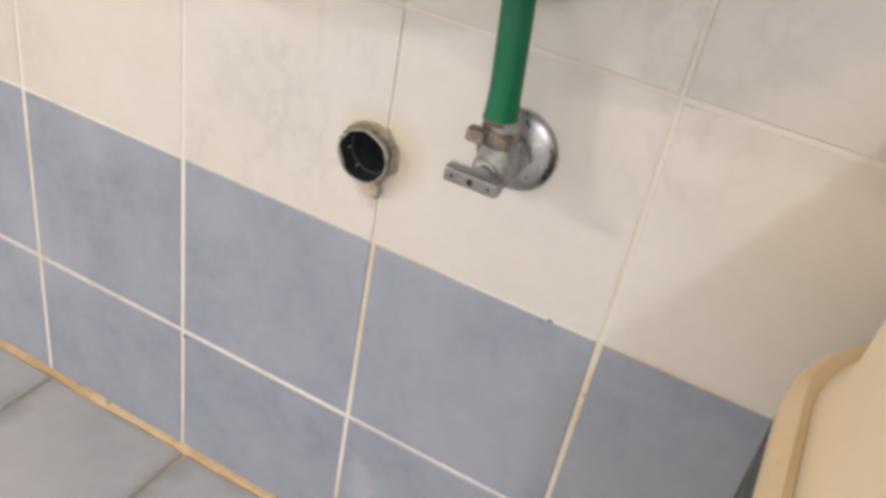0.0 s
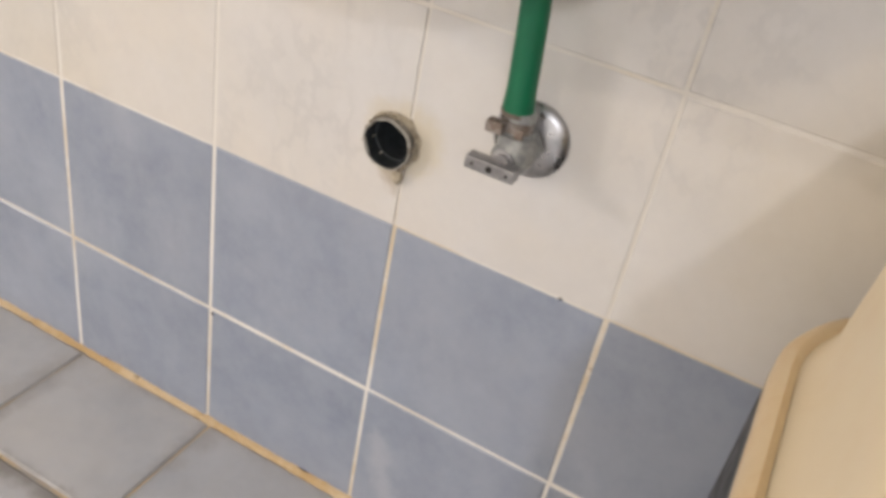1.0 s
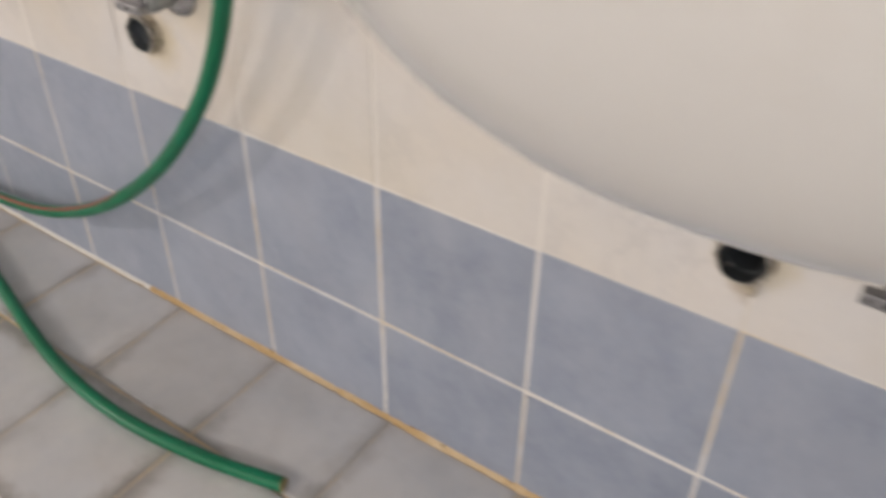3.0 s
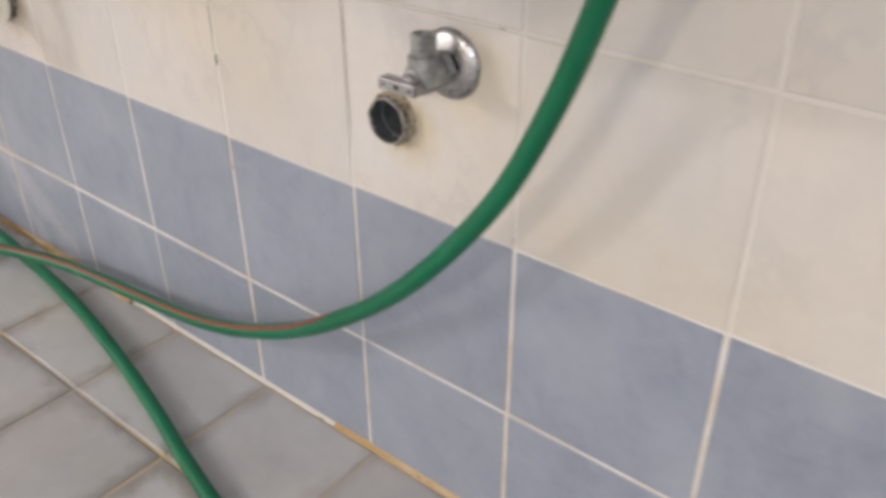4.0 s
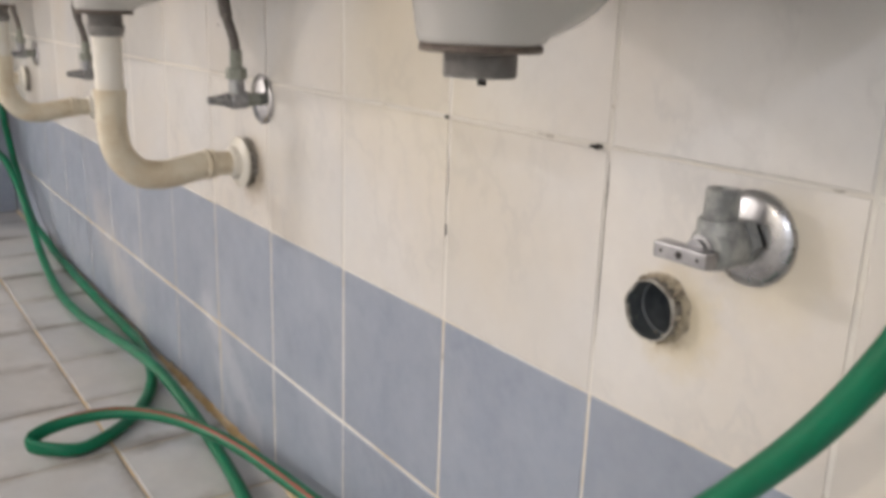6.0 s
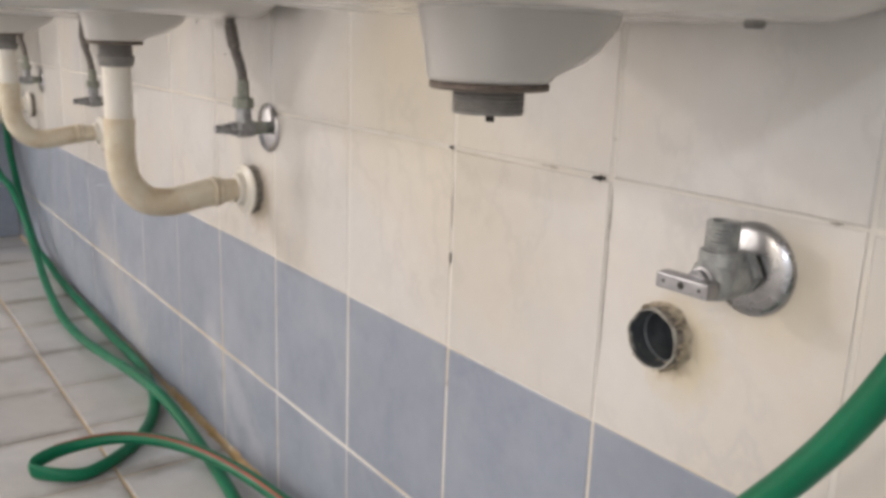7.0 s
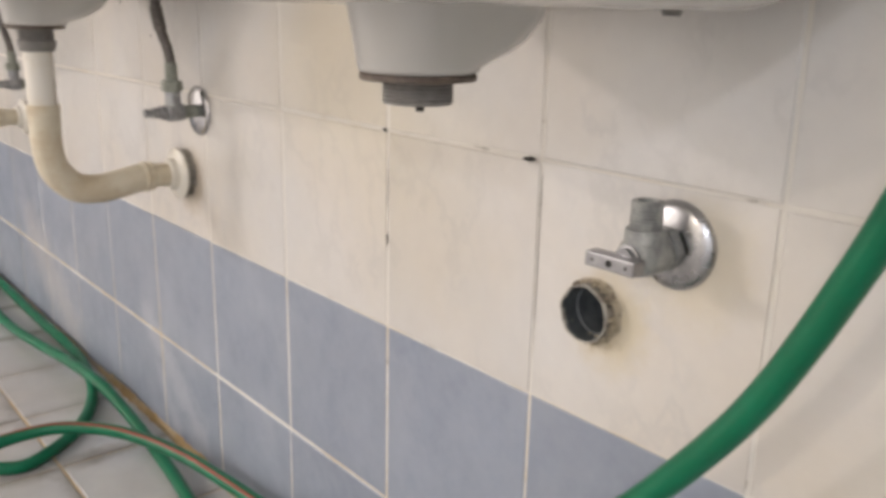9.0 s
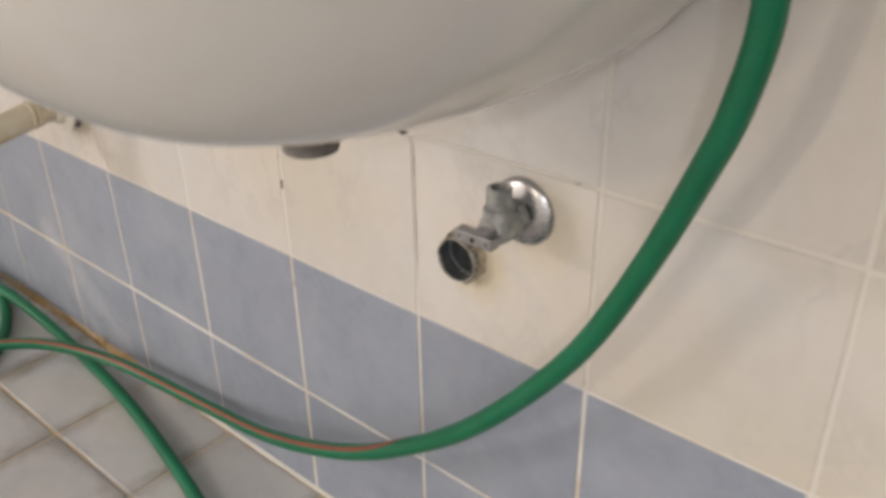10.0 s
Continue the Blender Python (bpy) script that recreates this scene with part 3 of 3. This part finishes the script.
long_hose = thing("garden_hose", "long green garden hose with red stripe hanging from the basin rim", "hose", at=(-0.6, -0.25, 0.715))
long_hose.location = (0, 0, 0)
part("hose_wall", pinch(tube(hang, HOSE_R, 18), hang, KINK), HOSE, long_hose, smooth=True, sharp=60)
part("stripe", pinch(hose_stripe(hang, HOSE_R), hang, KINK), STRIPE, long_hose, "thin red stripe", True)
lay = spline([(-0.428, -0.166, 0.0100), (-0.53, -0.190, 0.0100), (-0.64, -0.205, 0.0100), (-0.74, -0.205, 0.0100), (-0.835, -0.192, 0.0100), (-0.94, -0.167, 0.0100), (-1.052, -0.135, 0.0100), (-1.18, -0.103, 0.0100),
              (-1.30, -0.078, 0.0100), (-1.40, -0.062, 0.0100), (-1.48, -0.053, 0.0110), (-1.56, -0.047, 0.0140), (-1.638, -0.0435, 0.019), (-1.72, -0.044, 0.027), (-1.796, -0.047, 0.0315), (-1.86, -0.052, 0.031), (-1.941, -0.0586, 0.027),
              (-2.05, -0.070, 0.021), (-2.17, -0.080, 0.015), (-2.30, -0.083, 0.0110), (-2.438, -0.078, 0.0115), (-2.62, -0.066, 0.030), (-2.74, -0.058, 0.060), (-2.84, -0.053, 0.094), (-2.93, -0.054, 0.148), (-3.06, -0.058, 0.200), (-3.20, -0.075, 0.26), (-3.28, -0.09, 0.5)])
floor_hose = thing("garden_hose", "green garden hose lying on the floor tiles with a cut end", "hose")
part("hose_wall", tube(lay, HOSE_R, 18), HOSE, floor_hose, smooth=True, sharp=60)
part("cut_end", lathe([(0.0, 0.0096), (0.0012, 0.009), (0.0014, 0.006)], (-0.428, -0.166, 0.0100), (lay[0] - lay[1]), 18), HOSE_CUT, floor_hose, "brown cut end")


# ---- traps and old valves of the further basins ----
def waste_pipe(cx):
    t = thing("waste_pipe", "cream corrugated plastic waste pipe bending into the tile wall", "drain pipe", "corrugated waste pipes", at=(cx, 0, 0))
    part("slip_nut", lathe([(0.611, 0.0190), (0.612, 0.0200), (0.618, 0.0216), (0.623, 0.0222), (0.6245, 0.0205)], (0, NECK_Y, 0), (0, 0, 1), 30), TAIL, t, "dull grey slip nut", True, 35)
    part("straight_pipe", lathe([(0.535, 0.0160), (0.5352, 0.0170), (0.55, 0.0170), (0.612, 0.0170)], (0, NECK_Y, 0), (0, 0, 1), 28), PVC_WHITE, t, "white smooth plastic pipe", True, 50)
    path = spline([(0, NECK_Y, 0.548), (0, NECK_Y, 0.53), (-0.001, NECK_Y, 0.50), (-0.001, -0.172, 0.468), (-0.002, -0.150, 0.443), (-0.002, -0.120, 0.437), (-0.002, -0.090, 0.441), (-0.003, -0.062, 0.446)], 0.0008)
    part("corrugated_pipe", tube(path, lambda s: 0.0184 + 0.0004 * math.cos(s * len(path) * 1.9) + 0.0008 * (s < 0.06), 24), PVC, t, "yellowed corrugated bend", True, 60)
    part("sleeve", lathe([(0.014, 0.0160), (0.048, 0.0160), (0.0485, 0.0190), (0.0515, 0.0196), (0.0530, 0.0172), (0.0560, 0.0172), (0.0570, 0.0200), (0.0605, 0.0205), (0.0620, 0.0185), (0.0625, 0.0170)], (-0.003, 0, 0.446), (0, -1, 0), 26), PVC, t, "ribbed plastic sleeve", True, 35)
    part("wall_rosette", lathe([(0.0100, 0.0335), (0.0112, 0.0348), (0.0142, 0.0348), (0.0160, 0.0325), (0.0185, 0.0225), (0.0265, 0.0205), (0.0275, 0.0165)], (-0.003, 0, 0.446), (0, -1, 0), 34), PVC_WHITE, t, "white plastic wall rosette", True, 45)
    part("mortar_collar", lathe([(0.0003, 0.0325), (0.004, 0.0300), (0.0102, 0.0285)], (-0.003, 0, 0.446), (0, -1, 0), 30, False, False, 0.25), PIPE_OUT, t, "dirty brown mortar ring")


def old_valve(x, z):
    t = thing("angle_valve", "tarnished grey angle valve with a braided hose to the basin", "water valve", "old angle valves", at=(x, 0, z))
    part("wall_flange", lathe([(0.0005, 0.0315), (0.0028, 0.0318), (0.0042, 0.0305), (0.0058, 0.022), (0.0075, 0.012)], (0, 0, 0), (0, -1, 0), 40), CHROME, t, "thin chrome wall flange", True, 50)
    part("neck", lathe([(0.006, 0.0085), (0.022, 0.0085), (0.0225, 0.0105), (0.027, 0.0108)], (0, 0, 0), (0, -1, 0), 20), GREEN_NUT, t, smooth=True, sharp=40)
    part("body", lathe([(0.024, 0.0098), (0.026, 0.0118), (0.044, 0.0118), (0.046, 0.0098)], (0, 0, 0), (0, -1, 0), 20), BRASS, t, smooth=True, sharp=40)
    part("gland_nut", lathe([(0.045, 0.0088), (0.046, 0.0096), (0.053, 0.0096), (0.054, 0.0086)], (0, 0, 0), (0, -1, 0), 6), BRASS, t)
    part("stem", lathe([(0.053, 0.0068), (0.064, 0.0068), (0.0645, 0.0052), (0.074, 0.0050), (0.0748, 0.0042)], (0, 0, 0), (0, -1, 0), 18), BRASS, t, smooth=True, sharp=40)
    part("outlet", lathe([(0.0, 0.0105), (0.022, 0.0100), (0.027, 0.0092)], (0, -0.036, 0), (0, 0, 1), 20), BRASS, t, smooth=True, sharp=40)
    part("hose_nut", lathe([(0.026, 0.0125), (0.0275, 0.0133), (0.038, 0.0133), (0.040, 0.0118)], (0, -0.036, 0), (0, 0, 1), 6), GREEN_NUT, t, "green tarnished nut")
    part("ferrule", lathe([(0.039, 0.0082), (0.044, 0.0078), (0.060, 0.0080), (0.062, 0.0070)], (0, -0.036, 0), (0, 0, 1), 18), GREEN_NUT, t, smooth=True, sharp=40)
    path = spline([(0, -0.036, 0.060), (-0.002, -0.038, 0.078), (-0.008, -0.044, 0.105), (-0.010, -0.047, 0.13), (-0.007, -0.046, 0.165), (-0.004, -0.05, 0.21)], 0.003)
    part("braided_hose", tube(path, lambda s: 0.0064 + 0.0003 * math.cos(s * len(path) * 1.7), 12), BRAID, t, "grey braided connector", True)
    part("hose_sleeve", tube(spline([(-0.0075, -0.0435, 0.102), (-0.0096, -0.0462, 0.122), (-0.0098, -0.0470, 0.130)], 0.003), 0.0078, 12), BRAID, t, "crimped sleeve on the connector", True, 50)


for cx, x, z in zip(BASINS[2:], (-1.411, -2.160, -2.820), (0.536, 0.515, 0.520)):
    waste_pipe(cx)
    old_valve(x, z)


# ---- litter bin ----
def rounded_rect(cx, cy, hx, hy, r, z, n=9):
    pts = []
    for sx, sy, a0 in ((1, 1, 0), (-1, 1, 90), (-1, -1, 180), (1, -1, 270)):
        for i in range(n):
            a = radians(a0 + 90 * i / (n - 1))
            pts.append(Vector((cx + sx * (hx - r) + r * math.cos(a), cy + sy * (hy - r) + r * math.sin(a), z)))
    return pts


def litter_bin():
    t = thing("litter_bin", "black plastic litter bin with a cream swing-top lid", "litter bin", at=(0.475, -0.24, 0))
    part("body", rings([rounded_rect(0, 0, hx, hy, 0.10, z) for z, hx, hy in ((0.0, 0.152, 0.185), (0.004, 0.156, 0.19), (0.25, 0.159, 0.194), (0.476, 0.160, 0.196))]), BIN_BODY, t, "black plastic body", True, 40)
    loops = [rounded_rect(0, 0, hx, hy, r, z, 14) for z, hx, hy, r in (
        (0.485, 0.1500, 0.1860, 0.11), (0.4935, 0.1500, 0.1860, 0.11), (0.4955, 0.1465, 0.1845, 0.108), (0.503, 0.1400, 0.1810, 0.10), (0.54, 0.133, 0.178, 0.066), (0.58, 0.130, 0.177, 0.064),
        (0.612, 0.126, 0.175, 0.062), (0.634, 0.117, 0.170, 0.058), (0.648, 0.102, 0.160, 0.054), (0.656, 0.078, 0.140, 0.045), (0.660, 0.040, 0.10, 0.03))]
    for p in (p for loop in loops for p in loop):
        p.z = 0.503 + (p.z - 0.503) * (0.68 + 0.36 * p.y / 0.18) if p.z > 0.503 else p.z
    lid = part("lid", rings(loops), BIN_LID, t, "cream lid sloping to the front", True, 50)
    part("rim", rings([rounded_rect(0, 0, hx, hy, 0.115, z, 18) for z, hx, hy in (
        (0.470, 0.157, 0.193), (0.473, 0.161, 0.197), (0.486, 0.161, 0.197), (0.493, 0.158, 0.194), (0.4965, 0.154, 0.190), (0.4945, 0.1498, 0.1858))], False, False), BIN_EDGE, lid, "yellowed rolled rim", True, 60)
    # brown plates on the lid paint in the shade of gaps beside the swinging flap
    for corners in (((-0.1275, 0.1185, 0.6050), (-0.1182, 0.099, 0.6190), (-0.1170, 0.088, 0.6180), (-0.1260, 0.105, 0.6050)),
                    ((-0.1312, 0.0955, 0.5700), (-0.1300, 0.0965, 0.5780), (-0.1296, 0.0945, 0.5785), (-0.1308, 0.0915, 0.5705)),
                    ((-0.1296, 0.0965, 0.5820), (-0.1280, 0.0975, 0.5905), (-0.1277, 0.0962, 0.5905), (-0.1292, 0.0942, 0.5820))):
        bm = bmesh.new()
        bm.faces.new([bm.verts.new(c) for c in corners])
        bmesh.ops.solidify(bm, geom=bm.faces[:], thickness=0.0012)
        part("flap_gap", bm, BIN_SLOT, lid, "brown patch painted as the shade in a flap gap")
    return t


litter_bin()

# ---- tiles, last ----
def tile_mesh(name, w, h, mat, depth=0.007, lip=0.0016):
    me = bpy.data.meshes.new(name)
    x, z, l = w / 2, h / 2, lip
    vs = [(sx * x, 0.0, sz * z) for sx, sz in ((-1, -1), (1, -1), (1, 1), (-1, 1))]
    vs += [(sx * x, -depth + l * 0.7, sz * z) for sx, sz in ((-1, -1), (1, -1), (1, 1), (-1, 1))]
    vs += [(sx * (x - l), -depth, sz * (z - l)) for sx, sz in ((-1, -1), (1, -1), (1, 1), (-1, 1))]
    fs = [(8, 9, 10, 11)]
    for b in (0, 4):
        fs += [(b + i, b + (i + 1) % 4, b + 4 + (i + 1) % 4, b + 4 + i) for i in range(4)]
    me.from_pydata(vs, [], fs)
    me.materials.append(mat)
    return me


def blocks(name, spans, mats, parent, label):
    """Many plain tiles joined into one mesh; spans are (x0, x1, y0, y1, z0, z1, material)."""
    verts, faces, index = [], [], []
    for x0, x1, y0, y1, z0, z1, k in spans:
        b = len(verts)
        verts += [(x, y, z) for x in (x0, x1) for y in (y0, y1) for z in (z0, z1)]
        faces += [tuple(b + i for i in f) for f in ((0, 1, 3, 2), (4, 6, 7, 5), (0, 4, 5, 1), (2, 3, 7, 6), (0, 2, 6, 4), (1, 5, 7, 3))]
        index += [k] * 6
    me = bpy.data.meshes.new(name)
    me.from_pydata(verts, [], faces)
    for m in mats:
        me.materials.append(m)
    me.polygons.foreach_set("material_index", index)
    ob = new(name, me)
    ob.parent = parent
    ob["label"], ob["kind"] = label, "stuff"
    return ob


def holed_tile_mesh(name, w, h, mat, hx, hz, r, n=44):
    """A tile with a rough round cut for a pipe at (hx, hz) from its middle."""
    bm = bmesh.new()
    xs, zs = [(-0.5 + i / n) * w for i in range(n + 1)], [(-0.5 + i / n) * h for i in range(n + 1)]
    vs = [[bm.verts.new((x, -0.007, z)) for z in zs] for x in xs]
    for i in range(n):
        for j in range(n):
            mx, mz = (xs[i] + xs[i + 1]) / 2, (zs[j] + zs[j + 1]) / 2
            if math.hypot(mx - hx, mz - hz) > r:
                bm.faces.new((vs[i][j], vs[i + 1][j], vs[i + 1][j + 1], vs[i][j + 1]))
    for v in [v for v in bm.verts if not v.link_faces]:
        bm.verts.remove(v)
    ext = bmesh.ops.extrude_face_region(bm, geom=bm.faces[:])
    for v in [g for g in ext["geom"] if isinstance(g, bmesh.types.BMVert)]:
        v.co.y = 0.0
    bmesh.ops.recalc_face_normals(bm, faces=bm.faces)
    me = bpy.data.meshes.new(name)
    bm.to_mesh(me)
    bm.free()
    me.materials.append(mat)
    return me


rnd = random.Random(5)
GAP = 0.0029
shared = {}
high = []
FACE = 0.007    # tile fronts lie in the plane y = 0
for r, (z0, z1) in enumerate(zip(ROWS_Z, ROWS_Z[1:])):
    mat = BLUE_TILE if r < 2 else WHITE_TILE
    for x0, x1 in zip(COLS, COLS[1:]):
        x0, x1 = max(x0, ROOM_W), min(x1, ROOM_R)
        if x1 - x0 < 0.01:
            continue
        lo, hi = z0 + (0.0006 if r == 2 else GAP / 2), z1 - (0.0006 if r == 1 else GAP / 2)
        w, h = x1 - x0 - GAP, hi - lo
        cx, cz = (x0 + x1) / 2, (lo + hi) / 2
        if r > 5 or x0 > 0.85 or x0 < -3.5:
            high.append((cx - w / 2, cx + w / 2, 0.0, 0.007, cz - h / 2, cz + h / 2, 0 if r < 2 else 1))
            continue
        me = None
        for px, pz in (PIPE_A, PIPE_B):
            if r == 2 and x0 - 0.03 < px < x1 + 0.03:
                me = holed_tile_mesh("tile", w, h, mat, px - cx, pz - cz, 0.0226)
        if me is None:
            key = (round(w, 4), round(h, 4), r < 2)
            if key not in shared:
                shared[key] = tile_mesh("tile", w, h, mat)
            me = shared[key]
        ob = new("tile", me)
        ob.parent = wall
        ob.location = (cx + rnd.uniform(-0.0005, 0.0005), FACE + rnd.uniform(-0.0003, 0.0003), cz + rnd.uniform(-0.0004, 0.0004))
        ob.rotation_euler = (rnd.uniform(-0.002, 0.002), rnd.uniform(-0.002, 0.002), rnd.uniform(-0.0018, 0.0018))
blocks("upper_tiles", high, (BLUE_TILE, WHITE_TILE), wall, "further wall tiles")

# grime and losses in the joints
def smudge(x, z, w, h, seed, mat, name, label, lift=0.0):
    """An irregular thin patch on the wall's face."""
    bm = bmesh.new()
    mid = bm.verts.new((x, -0.0013 - lift, z))
    ring = []
    for k in range(18):
        a = 2 * math.pi * k / 18
        r = 0.65 + 0.55 * noise.noise((math.cos(a) * 1.7 + seed, math.sin(a) * 1.7, seed * 0.37))
        ring.append(bm.verts.new((x + math.cos(a) * w / 2 * r * 1.3, -0.0004, z + math.sin(a) * h / 2 * r * 1.3)))
    for k in range(18):
        bm.faces.new((mid, ring[k], ring[(k + 1) % 18]))
    return part(name, bm, mat, wall, label)


for x, z, w, h in ((-0.813, 0.5575, 0.018, 0.005), (-1.004, 0.558, 0.008, 0.004), (-0.604, 0.006, 0.007, 0.009), (-0.196, 0.160, 0.005, 0.0055),
                   (-1.0, 0.452, 0.003, 0.012), (-0.06, 0.004, 0.04, 0.006), (-0.35, 0.004, 0.025, 0.005), (-1.558, 0.625, 0.004, 0.004), (-1.667, 0.671, 0.006, 0.006), (0.16, 0.3618, 0.005, 0.0022)):
    smudge(x, z, w, h, x * 31 + z * 17, DARK, "grout_loss", "dark crumbled gap in the grout")
for x, z, w, h in ((-1.0, 0.50, 0.0016, 0.05), (-0.7988, 0.46, 0.0009, 0.15), (-0.7988, 0.53, 0.0022, 0.05), (-0.868, 0.5585, 0.02, 0.0022), (-0.62, 0.5585, 0.008, 0.002)):
    smudge(x, z, w, h, x * 31 + z * 17, PIPE_RIM, "grout_stain", "grey grimy streak in the joint")

# filler between wall and floor
def filler(x0, x1, rise, run, mat, label):
    bm, rows = bmesh.new(), []
    n = max(2, int((x1 - x0) / 0.004))
    for i in range(n + 1):
        x = x0 + (x1 - x0) * i / n
        k = 1 + 0.45 * noise.noise((x * 14, 1, 2)) + 0.5 * noise.noise((x * 75, 3, 2))
        k = max(0.18, k * (0.35 if noise.noise((x * 30, 7, 5)) > 0.5 else 1.0))
        h, w = rise * k, run * max(0.3, k + 0.25 * noise.noise((x * 50, 9, 1)))
        rows.append([bm.verts.new(p) for p in ((x, 0.002, h), (x, -0.0012, h), (x, -0.35 * w - 0.001, 0.5 * h), (x, -w, 0.0006), (x, -w, -0.003), (x, 0.002, -0.003))])
    for a, b in zip(rows, rows[1:]):
        for k in range(6):
            bm.faces.new((a[k], a[(k + 1) % 6], b[(k + 1) % 6], b[k]))
    tagged(part("baseboard", bm, mat, smooth=True, sharp=70), label, "trim", kind="structure")


filler(ROOM_L, -1.86, 0.004, 0.005, FLOOR_GROUT, "thin grey-brown joint at the foot of the tiles")
filler(-1.86, -1.30, 0.009, 0.009, OCHRE, "broad ochre stained filler along the foot of the tiles")
filler(-1.30, -0.86, 0.0030, 0.0034, CAULK, "thin white caulk line along the foot of the tiles")
filler(-0.86, -0.50, 0.0045, 0.0050, OCHRE, "ochre stained filler with dark losses along the tiles")
filler(-0.50, ROOM_R, 0.0052, 0.0062, OCHRE, "crumbling ochre filler along the foot of the tiles")

FLOOR_X = [round(-0.19 + 0.199 * k, 4) for k in range(-36, 19)]
FLOOR_Y = [-0.004, -0.172] + [-0.172 - 0.199 * k for k in range(1, 28)]
far = []
for j, (y1, y0) in enumerate(zip(FLOOR_Y, FLOOR_Y[1:])):
    for i, (x0, x1) in enumerate(zip(FLOOR_X, FLOOR_X[1:])):
        x0, x1 = max(x0, ROOM_W), min(x1, ROOM_R)
        w, d = x1 - x0 - 0.0038, y1 - y0 - 0.0046
        cx, cy = (x0 + x1) / 2, (y0 + y1) / 2
        if w < 0.01:
            continue
        if j > 4 or x0 > 0.6 or x0 < -3.5:
            far.append((x0 + 0.0025, x1 - 0.0025, y0 + 0.0025, y1 - 0.0025, -0.007, 0.0, 0))
            continue
        key = ("f", round(w, 4), round(d, 4))
        if key not in shared:
            shared[key] = tile_mesh("floor_tile", w, d, FLOOR_TILE, 0.007, 0.0022)
        ob = new("floor_tile", shared[key])
        ob.parent = floor
        ob.location = (cx, cy, -0.007 + rnd.uniform(-0.0006, 0.0004))
        ob.rotation_euler = (-math.pi / 2 + rnd.uniform(-0.003, 0.003), rnd.uniform(-0.003, 0.003), 0)
blocks("further_floor_tiles", far, (FLOOR_FAR,), floor, "further floor tiles")

# tiles of the end wall
for r, (z0, z1) in enumerate(zip(ROWS_Z[:5], ROWS_Z[1:6])):
    for c in range(3):
        w, h = 0.2 - GAP, z1 - z0 - GAP
        key = ("w", round(h, 4), r < 2)
        if key not in shared:
            shared[key] = tile_mesh("tile", w, h, BLUE_TILE if r < 2 else WHITE_TILE)
        ob = new("tile", shared[key])
        ob.parent = west
        ob.location = (ROOM_L - 0.0062 + rnd.uniform(-0.0005, 0.0004), -0.102 - 0.2 * c, (z0 + z1) / 2)
        ob.rotation_euler = (0, 0, math.pi / 2)
